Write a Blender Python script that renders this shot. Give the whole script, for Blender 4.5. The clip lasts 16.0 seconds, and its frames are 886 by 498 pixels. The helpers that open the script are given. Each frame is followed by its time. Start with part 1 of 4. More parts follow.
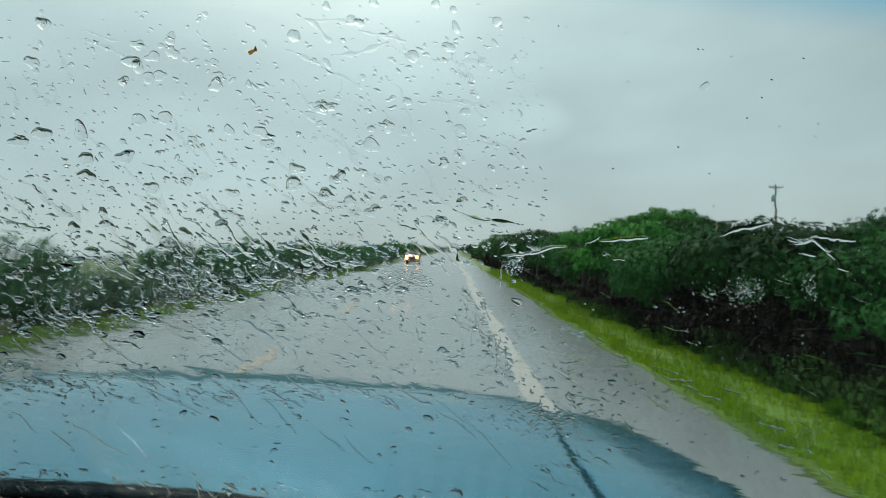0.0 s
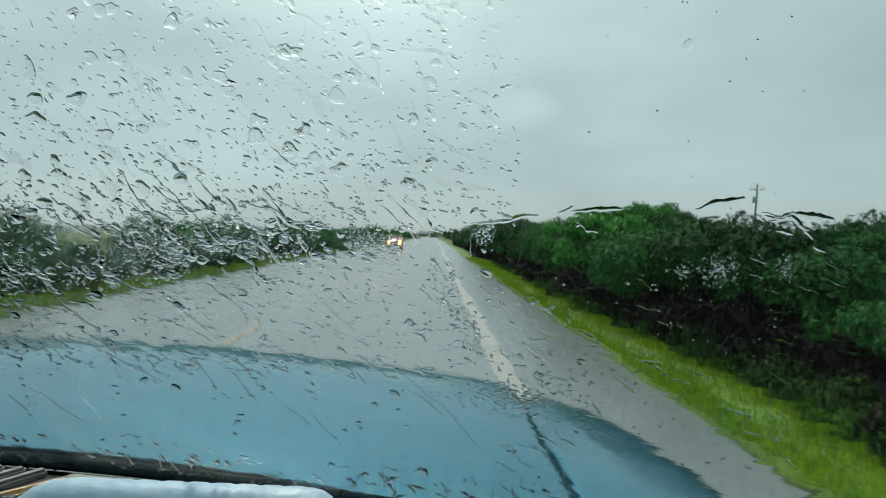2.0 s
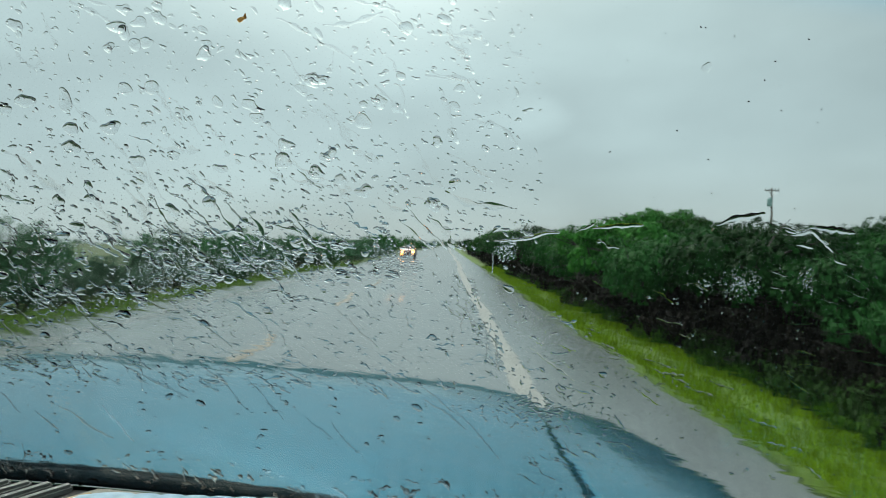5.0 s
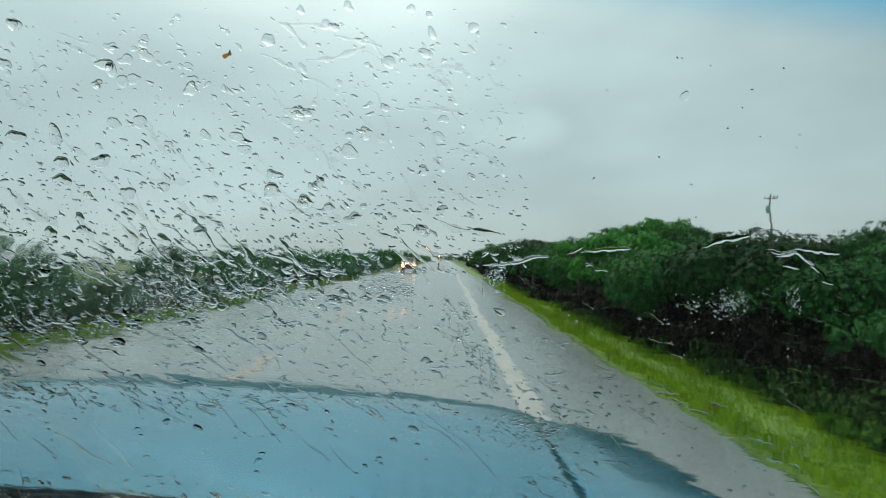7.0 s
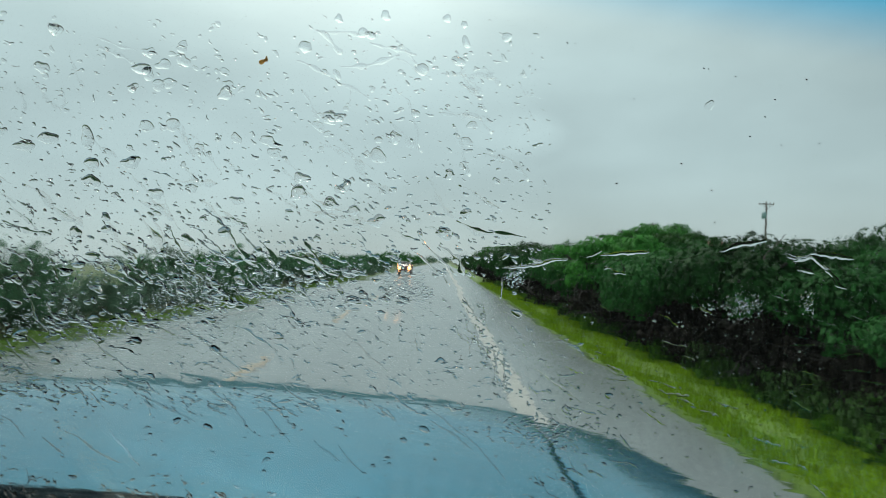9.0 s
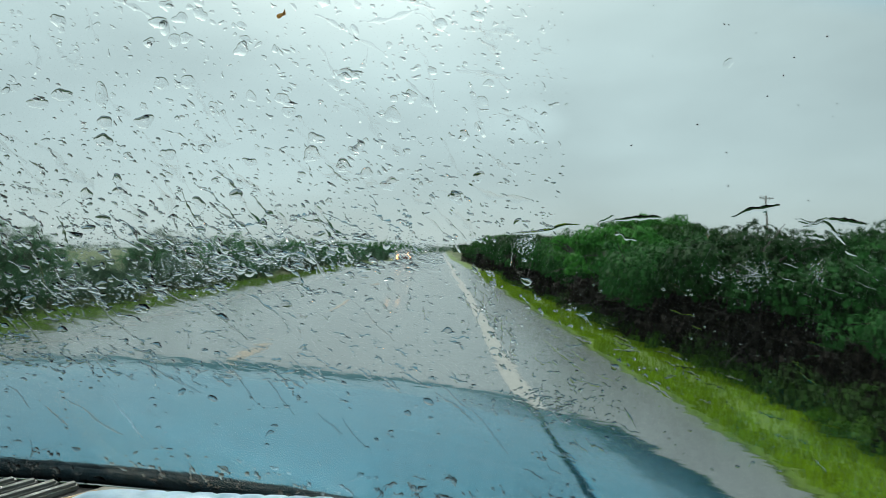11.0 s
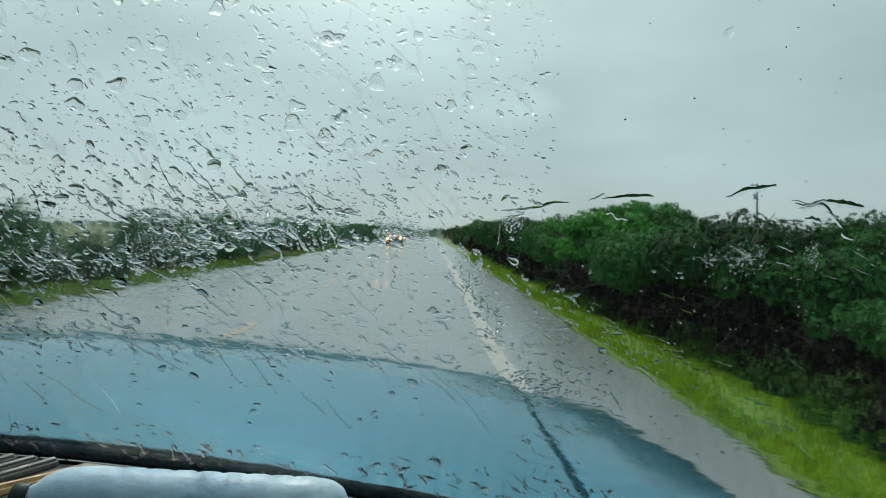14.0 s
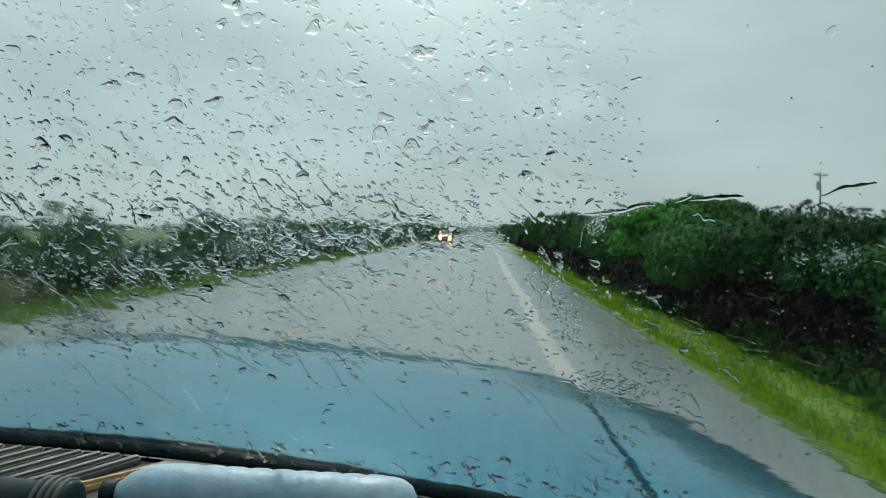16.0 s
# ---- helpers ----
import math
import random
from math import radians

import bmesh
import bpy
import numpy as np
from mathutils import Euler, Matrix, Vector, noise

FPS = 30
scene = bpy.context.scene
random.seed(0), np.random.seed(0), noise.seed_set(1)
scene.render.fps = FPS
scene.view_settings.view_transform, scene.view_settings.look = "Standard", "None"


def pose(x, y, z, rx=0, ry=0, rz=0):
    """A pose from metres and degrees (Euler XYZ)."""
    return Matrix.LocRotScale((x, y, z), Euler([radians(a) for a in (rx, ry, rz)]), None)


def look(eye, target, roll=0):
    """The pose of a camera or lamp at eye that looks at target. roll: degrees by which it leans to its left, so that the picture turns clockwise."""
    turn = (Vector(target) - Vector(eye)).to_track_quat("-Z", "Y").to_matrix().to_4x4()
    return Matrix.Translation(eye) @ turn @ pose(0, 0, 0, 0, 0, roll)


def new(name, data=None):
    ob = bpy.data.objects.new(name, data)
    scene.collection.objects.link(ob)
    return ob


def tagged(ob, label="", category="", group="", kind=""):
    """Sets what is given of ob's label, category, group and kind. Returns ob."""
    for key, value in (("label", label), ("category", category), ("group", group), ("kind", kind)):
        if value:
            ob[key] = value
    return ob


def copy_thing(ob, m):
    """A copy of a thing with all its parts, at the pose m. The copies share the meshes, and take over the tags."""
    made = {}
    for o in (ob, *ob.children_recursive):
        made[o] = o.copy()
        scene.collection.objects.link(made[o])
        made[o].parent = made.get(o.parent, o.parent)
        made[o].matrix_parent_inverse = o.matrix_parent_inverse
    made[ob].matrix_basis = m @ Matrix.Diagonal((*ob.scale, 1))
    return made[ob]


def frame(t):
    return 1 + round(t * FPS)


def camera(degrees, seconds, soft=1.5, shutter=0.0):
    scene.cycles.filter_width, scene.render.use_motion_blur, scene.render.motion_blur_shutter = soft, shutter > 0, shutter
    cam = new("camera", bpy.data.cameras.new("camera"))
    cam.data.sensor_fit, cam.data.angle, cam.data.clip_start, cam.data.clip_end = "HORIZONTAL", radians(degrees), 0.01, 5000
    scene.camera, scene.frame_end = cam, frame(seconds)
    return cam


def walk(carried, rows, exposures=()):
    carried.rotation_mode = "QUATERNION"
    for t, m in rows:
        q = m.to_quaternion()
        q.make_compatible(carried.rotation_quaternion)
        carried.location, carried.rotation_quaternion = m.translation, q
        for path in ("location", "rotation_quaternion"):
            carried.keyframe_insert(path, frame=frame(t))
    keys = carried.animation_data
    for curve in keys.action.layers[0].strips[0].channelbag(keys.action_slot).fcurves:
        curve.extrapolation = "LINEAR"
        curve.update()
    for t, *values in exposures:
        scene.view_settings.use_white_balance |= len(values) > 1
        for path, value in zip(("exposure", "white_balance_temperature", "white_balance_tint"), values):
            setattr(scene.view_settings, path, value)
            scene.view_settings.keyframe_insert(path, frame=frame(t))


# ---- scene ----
cam = camera(68.0, 16.0, soft=0.85)

# seconds, x, y, z in metres, heading, pitch, lean in degrees: the camera is held inside the standing car
PATH = (
    (0, 0.0207, -0.0022, 1.5047, 0.64, 0.15, 1.41),
    (0.5, 0.0263, -0.0007, 1.5066, 0.13, 0.06, 0.46),
    (1, 0.0258, -0.0005, 1.5059, 0.50, -0.52, 0.26),
    (1.5, 0.0291, 0.0042, 1.5007, -0.00, -0.38, -0.40),
    (2, 0.0279, 0.0107, 1.4948, -0.87, -1.12, -1.09),
    (2.5, 0.0302, 0.0084, 1.4988, 0.26, -0.89, -0.12),
    (3, 0.0267, 0.0076, 1.4972, -0.16, -0.98, -0.18),
    (3.5, 0.0247, 0.0044, 1.5012, 0.14, 0.28, 1.19),
    (4, 0.0200, 0.0073, 1.4914, 0.14, -1.98, -0.44),
    (4.2, 0.0235, 0.0055, 1.5007, 0.37, -0.44, -0.52),
    (6.3, 0.0216, 0.0035, 1.4957, -0.03, -0.19, 0.41),
    (6.5, 0.0244, -0.0008, 1.5040, 0.86, 0.81, 0.38),
    (7, 0.0282, 0.0027, 1.5050, 0.30, 0.86, 0.88),
    (7.5, 0.0141, -0.0013, 1.4983, 0.21, 1.21, 0.85),
    (8, 0.0205, -0.0063, 1.5096, 0.24, 1.69, 1.04),
    (8.2, 0.0122, -0.0070, 1.5046, -0.03, 0.86, 0.99),
    (10.3, 0.0228, 0.0006, 1.5052, 0.25, 1.58, -0.43),
    (10.5, 0.0134, -0.0008, 1.5005, -0.51, 0.55, -0.43),
    (11, 0.0096, -0.0054, 1.4925, -0.09, 0.10, -0.37),
    (11.5, 0.0121, -0.0043, 1.4876, 0.26, -1.11, -0.51),
    (12, 0.0147, 0.0023, 1.4979, -0.46, -0.43, -0.41),
    (12.5, 0.0137, -0.0021, 1.5018, -0.17, -0.10, 0.14),
    (13, 0.0158, 0.0017, 1.4985, -0.29, -1.37, 0.33),
    (13.5, 0.0133, -0.0009, 1.5019, -0.44, -1.42, 0.06),
    (14, 0.0126, 0.0056, 1.4894, -0.88, -1.38, -1.48),
    (14.5, 0.0135, -0.0066, 1.5003, 1.12, 1.16, -0.23),
    (15, 0.0059, -0.0087, 1.4963, 1.72, -0.13, -0.09),
    (15.5, 0.0062, -0.0063, 1.4959, 1.23, -0.65, -1.12),
    (16, -0.0043, -0.0003, 1.4928, 3.50, -1.61, -0.24),
)
walk(cam, [(t, pose(x, y, z, 90 + pitch, lean, head)) for t, x, y, z, head, pitch, lean in PATH],
     exposures=[(0.0, 0.0), (4.0, 0.0), (6.5, 0.06), (8.0, -0.04), (10.5, 0.08), (12.2, 0.08), (14.0, 0.02), (16.0, -0.03)])

# ---- sky and sun ----
SUN_EL, SUN_AZ = 50.0, -8.0          # degrees; azimuth from the road's direction, left is negative
SUN_DIR = Vector((math.sin(radians(SUN_AZ)) * math.cos(radians(SUN_EL)),
                  math.cos(radians(SUN_AZ)) * math.cos(radians(SUN_EL)), math.sin(radians(SUN_EL))))


def make_world():
    w = bpy.data.worlds.new("rain_sky")
    w.use_nodes = True
    nt = w.node_tree
    nt.nodes.clear()
    N, L = nt.nodes.new, nt.links.new
    out = N("ShaderNodeOutputWorld")
    bg = N("ShaderNodeBackground")
    L(bg.outputs[0], out.inputs[0])
    tc = N("ShaderNodeTexCoord")
    sky = N("ShaderNodeTexSky")
    sky.sky_type = "NISHITA"
    sky.sun_disc = False
    sky.sun_elevation, sky.sun_rotation = radians(SUN_EL), radians(SUN_AZ)
    sky_dim = N("ShaderNodeVectorMath")
    sky_dim.operation = "SCALE"
    sky_dim.inputs["Scale"].default_value = 0.08
    L(sky.outputs[0], sky_dim.inputs[0])
    # overcast layer: darker to the horizon, brighter round the veiled sun, soft cloud forms
    sep = N("ShaderNodeSeparateXYZ")
    L(tc.outputs["Generated"], sep.inputs[0])
    up = N("ShaderNodeValToRGB")
    up.color_ramp.elements[0].position, up.color_ramp.elements[0].color = 0.0, (0.465, 0.585, 0.605, 1)
    up.color_ramp.elements[1].position, up.color_ramp.elements[1].color = 0.45, (0.60, 0.76, 0.75, 1)
    e = up.color_ramp.elements.new(0.14)
    e.color = (0.515, 0.665, 0.68, 1)
    e = up.color_ramp.elements.new(0.8)
    e.color = (0.70, 0.87, 0.86, 1)
    L(sep.outputs[2], up.inputs[0])
    dot = N("ShaderNodeVectorMath")
    dot.operation = "DOT_PRODUCT"
    dot.inputs[1].default_value = SUN_DIR
    L(tc.outputs["Generated"], dot.inputs[0])
    glow = N("ShaderNodeMapRange")
    glow.interpolation_type = "SMOOTHERSTEP"
    glow.inputs[1].default_value, glow.inputs[2].default_value = 0.78, 1.0
    glow.inputs[3].default_value, glow.inputs[4].default_value = 0.0, 1.2
    L(dot.outputs["Value"], glow.inputs[0])
    mp = N("ShaderNodeMapping")
    mp.inputs["Scale"].default_value = (1.0, 1.0, 2.6)
    L(tc.outputs["Generated"], mp.inputs[0])
    cl = N("ShaderNodeTexNoise")
    cl.inputs["Scale"].default_value, cl.inputs["Detail"].default_value = 2.4, 5.0
    cl.inputs["Roughness"].default_value = 0.45
    L(mp.outputs[0], cl.inputs[0])
    clr = N("ShaderNodeMapRange")
    clr.inputs[1].default_value, clr.inputs[2].default_value = 0.3, 0.72
    clr.inputs[3].default_value, clr.inputs[4].default_value = 0.84, 1.2
    L(cl.outputs[0], clr.inputs[0])
    # a bright puff over the road and the darker edge of a rain front beside it
    def calc(op, a, b=None, c=None):
        n = N("ShaderNodeMath")
        n.operation = op
        for i, q in enumerate((a, b, c)):
            if q is None:
                continue
            if isinstance(q, (int, float)):
                n.inputs[i].default_value = q
            else:
                L(q, n.inputs[i])
        return n.outputs[0]

    def soft_step(q, a, b, lo, hi):
        n = N("ShaderNodeMapRange")
        n.interpolation_type = "SMOOTHSTEP"
        n.inputs[1].default_value, n.inputs[2].default_value = a, b
        n.inputs[3].default_value, n.inputs[4].default_value = lo, hi
        L(q, n.inputs[0])
        return n.outputs[0]

    ahead = calc("MAXIMUM", sep.outputs[1], 0.05)
    slope_u, slope_w = calc("DIVIDE", sep.outputs[0], ahead), calc("DIVIDE", sep.outputs[2], ahead)
    fray = N("ShaderNodeTexNoise")
    fray.inputs["Scale"].default_value, fray.inputs["Detail"].default_value = 9.0, 4.0
    L(tc.outputs["Generated"], fray.inputs[0])
    frayed = calc("SUBTRACT", fray.outputs[0], 0.5)
    pu = calc("DIVIDE", calc("SUBTRACT", slope_u, 0.112), 0.085)
    pw = calc("DIVIDE", calc("SUBTRACT", slope_w, 0.192), 0.040)
    reach = calc("ADD", calc("ADD", calc("MULTIPLY", pu, pu), calc("MULTIPLY", pw, pw)), calc("MULTIPLY", frayed, 1.8))
    puff = soft_step(reach, -0.3, 1.3, 0.24, 0.0)
    front = soft_step(calc("ADD", calc("ADD", slope_u, calc("MULTIPLY", slope_w, 0.55)), calc("MULTIPLY", frayed, 0.22)), 0.16, 0.28, 0.03, -0.035)
    cloud = calc("ADD", calc("ADD", clr.outputs[0], puff), front)
    addg = N("ShaderNodeMath")
    addg.operation = "ADD"
    L(cloud, addg.inputs[0])
    L(glow.outputs[0], addg.inputs[1])
    over = N("ShaderNodeVectorMath")
    over.operation = "SCALE"
    veil = N("ShaderNodeMix")
    veil.data_type = "RGBA"
    veil.inputs[7].default_value = (0.70, 0.78, 0.735, 1)
    L(calc("MINIMUM", calc("MULTIPLY", glow.outputs[0], 0.9), 1.0), veil.inputs[0])
    L(up.outputs[0], veil.inputs[6])
    L(veil.outputs[2], over.inputs[0])
    L(addg.outputs[0], over.inputs["Scale"])
    mix = N("ShaderNodeMix")
    mix.data_type = "RGBA"
    mix.inputs[0].default_value = 0.88
    L(sky_dim.outputs[0], mix.inputs[6])
    L(over.outputs[0], mix.inputs[7])
    L(mix.outputs[2], bg.inputs[0])
    bg.inputs[1].default_value = 0.89
    scene.world = w


make_world()
sun_data = bpy.data.lights.new("sun", "SUN")
sun_data.energy, sun_data.angle, sun_data.color = 1.25, radians(14), (1.0, 0.95, 0.86)
sun = new("sun", sun_data)
sun.matrix_world = look(SUN_DIR * 60, (0, 0, 0))

# ---- materials ----


def material(name, color, rough=0.6, metal=0.0, vary=0.25, scale=4.0, fine=60.0, bump=0.0, bump_scale=80.0,
             spec=0.5, coat=0.0, stretch=(1, 1, 1), island=0.0, obj_rand=0.0, second=None, wear=0.45):
    """A surface with colour variation at two scales, roughness variation and fine relief."""
    m = bpy.data.materials.new(name)
    m.use_nodes = True
    nt = m.node_tree
    N, L = nt.nodes.new, nt.links.new
    b = nt.nodes["Principled BSDF"]
    b.inputs["Metallic"].default_value = metal
    b.inputs["Specular IOR Level"].default_value = spec
    b.inputs["Coat Weight"].default_value = coat
    b.inputs["Coat Roughness"].default_value = 0.06
    tc = N("ShaderNodeTexCoord")
    mp = N("ShaderNodeMapping")
    mp.inputs["Scale"].default_value = stretch
    L(tc.outputs["Object"], mp.inputs[0])

    def noise_tex(s, d):
        n = N("ShaderNodeTexNoise")
        n.inputs["Scale"].default_value, n.inputs["Detail"].default_value = s, d
        L(mp.outputs[0], n.inputs[0])
        return n.outputs[0]

    big, small = noise_tex(scale, 4), noise_tex(fine, 3)
    col2 = second if second else tuple(min(1, c * (1 - vary)) for c in color)
    ramp = N("ShaderNodeMapRange")
    ramp.inputs[1].default_value, ramp.inputs[2].default_value = wear - 0.14, wear + 0.2
    L(big, ramp.inputs[0])
    mix = N("ShaderNodeMix")
    mix.data_type = "RGBA"
    mix.inputs[6].default_value, mix.inputs[7].default_value = (*color, 1), (*col2, 1)
    L(ramp.outputs[0], mix.inputs[0])
    val = N("ShaderNodeMapRange")
    val.inputs[1].default_value, val.inputs[2].default_value = 0.25, 0.75
    val.inputs[3].default_value, val.inputs[4].default_value = 1 - vary, 1 + vary
    L(small, val.inputs[0])
    fac = val.outputs[0]
    for amount, node, sock in ((island, "ShaderNodeNewGeometry", "Random Per Island"), (obj_rand, "ShaderNodeObjectInfo", "Random")):
        if amount:
            src = N(node)
            r = N("ShaderNodeMapRange")
            r.inputs[3].default_value, r.inputs[4].default_value = 1 - amount, 1 + amount
            L(src.outputs[sock], r.inputs[0])
            mul = N("ShaderNodeMath")
            mul.operation = "MULTIPLY"
            L(fac, mul.inputs[0])
            L(r.outputs[0], mul.inputs[1])
            fac = mul.outputs[0]
    sc = N("ShaderNodeVectorMath")
    sc.operation = "SCALE"
    L(mix.outputs[2], sc.inputs[0])
    L(fac, sc.inputs["Scale"])
    L(sc.outputs[0], b.inputs["Base Color"])
    rr = N("ShaderNodeMapRange")
    rr.inputs[3].default_value, rr.inputs[4].default_value = max(0.02, rough * 0.7), min(1, rough * 1.3)
    L(big, rr.inputs[0])
    L(rr.outputs[0], b.inputs["Roughness"])
    if bump:
        bp = N("ShaderNodeBump")
        bp.inputs["Distance"].default_value = bump
        L(noise_tex(bump_scale, 4), bp.inputs["Height"])
        L(bp.outputs[0], b.inputs["Normal"])
    return m


def glass_material(name, ior=1.5, tint=(1, 1, 1), bump=0.0, scale=(60, 60, 60), rough=0.0, detail=2.0, band=None, spec=0.5, misty=0.0,
                   ripple=(36, 105, 135), ripple_share=0.16, veil=0.0):
    m = bpy.data.materials.new(name)
    m.use_nodes = True
    nt = m.node_tree
    b = nt.nodes["Principled BSDF"]
    b.inputs["Base Color"].default_value = (*tint, 1)
    b.inputs["Transmission Weight"].default_value = 1.0
    b.inputs["Roughness"].default_value = rough
    b.inputs["IOR"].default_value = ior
    b.inputs["Specular IOR Level"].default_value = spec
    if misty:
        # finer mist on the driver's far side of the glass, where no wiper reaches
        pos = nt.nodes.new("ShaderNodeTexCoord")
        axes = nt.nodes.new("ShaderNodeSeparateXYZ")
        to = nt.nodes.new("ShaderNodeMapRange")
        to.inputs[1].default_value, to.inputs[2].default_value = 0.06, -0.30
        to.inputs[3].default_value, to.inputs[4].default_value = rough, misty
        nt.links.new(pos.outputs["Object"], axes.inputs[0])
        nt.links.new(axes.outputs[0], to.inputs[0])
        nt.links.new(to.outputs[0], b.inputs["Roughness"])
    if band:
        # a blue shade band that fades in toward the top of the glass
        geo = nt.nodes.new("ShaderNodeTexCoord")
        dot = nt.nodes.new("ShaderNodeVectorMath")
        dot.operation = "DOT_PRODUCT"
        dot.inputs[1].default_value = (0.2, 0.0, 1.0)
        mr = nt.nodes.new("ShaderNodeMapRange")
        mr.interpolation_type = "SMOOTHSTEP"
        mr.inputs[1].default_value, mr.inputs[2].default_value = 1.597, 1.615
        mx = nt.nodes.new("ShaderNodeMix")
        mx.data_type = "RGBA"
        mx.inputs[6].default_value, mx.inputs[7].default_value = (*tint, 1), (*band, 1)
        nt.links.new(geo.outputs["Object"], dot.inputs[0])
        nt.links.new(dot.outputs["Value"], mr.inputs[0])
        nt.links.new(mr.outputs[0], mx.inputs[0])
        nt.links.new(mx.outputs[2], b.inputs["Base Color"])
    if bump:
        # slow swell of the water film, and fine ripples drawn out along the wind
        tc = nt.nodes.new("ShaderNodeTexCoord")
        heights = []
        for stretch, amount, turn in ((scale, 1.0, 0.0), (ripple, ripple_share, radians(9))):
            mp = nt.nodes.new("ShaderNodeMapping")
            mp.inputs["Rotation"].default_value = (0.0, turn, 0.0)
            mp.inputs["Scale"].default_value = stretch
            n = nt.nodes.new("ShaderNodeTexNoise")
            n.inputs["Scale"].default_value, n.inputs["Detail"].default_value = 1.0, detail
            n.inputs["Distortion"].default_value = 0.6
            k = nt.nodes.new("ShaderNodeMath")
            k.operation = "MULTIPLY"
            k.inputs[1].default_value = amount
            nt.links.new(tc.outputs["Object"], mp.inputs[0])
            nt.links.new(mp.outputs[0], n.inputs[0])
            nt.links.new(n.outputs[0], k.inputs[0])
            heights.append(k)
        both = nt.nodes.new("ShaderNodeMath")
        both.operation = "ADD"
        for i, k in enumerate(heights):
            nt.links.new(k.outputs[0], both.inputs[i])
        bp = nt.nodes.new("ShaderNodeBump")
        bp.inputs["Distance"].default_value = bump
        nt.links.new(both.outputs[0], bp.inputs["Height"])
        nt.links.new(bp.outputs[0], b.inputs["Normal"])
    if veil:
        # added scatter for haze and thin dirt on the glass; lifts the darks
        tr = nt.nodes.new("ShaderNodeBsdfTranslucent")
        tr.inputs[0].default_value = (0.78, 0.92, 0.92, 1)
        mix = nt.nodes.new("ShaderNodeMixShader")
        mix.inputs[0].default_value = veil
        nt.links.new(b.outputs[0], mix.inputs[1])
        nt.links.new(tr.outputs[0], mix.inputs[2])
        nt.links.new(mix.outputs[0], nt.nodes["Material Output"].inputs[0])
    return m


def leaf_material(name, color, second, through_light=0.3):
    """Wet leaves: gloss and some light through the blade."""
    m = material(name, color, rough=0.6, spec=0.07, vary=0.45, scale=0.9, fine=9.0, island=0.25, obj_rand=0.5, second=second)
    nt = m.node_tree
    b = nt.nodes["Principled BSDF"]
    tr = nt.nodes.new("ShaderNodeBsdfTranslucent")
    mx = nt.nodes.new("ShaderNodeMixShader")
    mx.inputs[0].default_value = through_light
    nt.links.new(b.inputs["Base Color"].links[0].from_socket, tr.inputs[0])
    nt.links.new(b.outputs[0], mx.inputs[1])
    nt.links.new(tr.outputs[0], mx.inputs[2])
    nt.links.new(mx.outputs[0], nt.nodes["Material Output"].inputs[0])
    return m


M_ROAD = material("wet_asphalt", (0.188, 0.211, 0.217), rough=0.2, vary=0.16, scale=0.5, fine=45.0, bump=0.002, bump_scale=70.0,
                  spec=0.6, stretch=(1.0, 0.12, 1.0), second=(0.136, 0.155, 0.163))
M_SHOULDER = material("shoulder_asphalt", (0.205, 0.236, 0.246), rough=0.22, vary=0.18, scale=0.8, fine=40.0, bump=0.005, bump_scale=60.0,
                      stretch=(1.0, 0.2, 1.0), second=(0.175, 0.193, 0.20))
M_WHITE = material("worn_white_line", (0.34, 0.335, 0.31), rough=0.4, vary=0.3, scale=1.3, fine=24.0, second=(0.20, 0.205, 0.2), wear=0.6)
M_FADED = material("faded_white_line", (0.29, 0.29, 0.27), rough=0.35, vary=0.2, scale=2.5, fine=30.0, second=(0.18, 0.185, 0.18), wear=0.45)
M_YELLOW = material("worn_yellow_line", (0.34, 0.23, 0.12), rough=0.45, vary=0.2, scale=2.0, fine=30.0, second=(0.23, 0.2, 0.15), wear=0.42)
M_GROUND = material("meadow_soil", (0.085, 0.15, 0.028), rough=0.85, vary=0.35, scale=0.22, fine=5.0, bump=0.05, bump_scale=6.0,
                    second=(0.07, 0.085, 0.03))
M_VERGE = material("mown_verge", (0.145, 0.245, 0.012), rough=0.75, vary=0.28, scale=0.9, fine=14.0, bump=0.03, bump_scale=20.0,
                   second=(0.095, 0.19, 0.010))
M_GRASS = leaf_material("grass_blade", (0.198, 0.308, 0.012), (0.135, 0.235, 0.012), 0.3)
M_DULL = leaf_material("dull_grass", (0.14, 0.245, 0.03), (0.10, 0.185, 0.03), 0.2)
M_LEAF = leaf_material("hedge_leaf", (0.03, 0.122, 0.026), (0.017, 0.072, 0.018), 0.25)
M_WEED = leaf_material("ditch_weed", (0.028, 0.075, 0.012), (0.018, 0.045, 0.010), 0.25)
M_FRESH = leaf_material("fresh_weed_leaf", (0.085, 0.205, 0.012), (0.045, 0.125, 0.010), 0.3)
M_LEAF4 = leaf_material("fresh_hedge_leaf", (0.055, 0.205, 0.03), (0.032, 0.135, 0.024), 0.28)
# paler, bluer greens: rain haze across the road is mixed into these two
M_LEAF2 = leaf_material("hazed_thorn_leaf", (0.08, 0.198, 0.095), (0.058, 0.15, 0.076), 0.4)
M_LEAF3 = leaf_material("hazed_dull_leaf", (0.105, 0.19, 0.12), (0.08, 0.152, 0.10), 0.4)
# brown taken near black: shade inside the hedge's base is in this colour
M_THICKET = leaf_material("shaded_thicket", (0.022, 0.018, 0.013), (0.012, 0.011, 0.009), 0.1)
M_BARK = material("wet_bark", (0.035, 0.028, 0.022), rough=0.7, vary=0.35, scale=3.0, fine=30.0, bump=0.01, bump_scale=25.0)
M_WOOD = material("grey_pole_wood", (0.17, 0.145, 0.12), rough=0.75, vary=0.25, scale=1.0, fine=18.0, stretch=(3, 3, 0.3))
M_METAL = material("grey_metal", (0.35, 0.37, 0.38), rough=0.4, metal=0.8, vary=0.15)
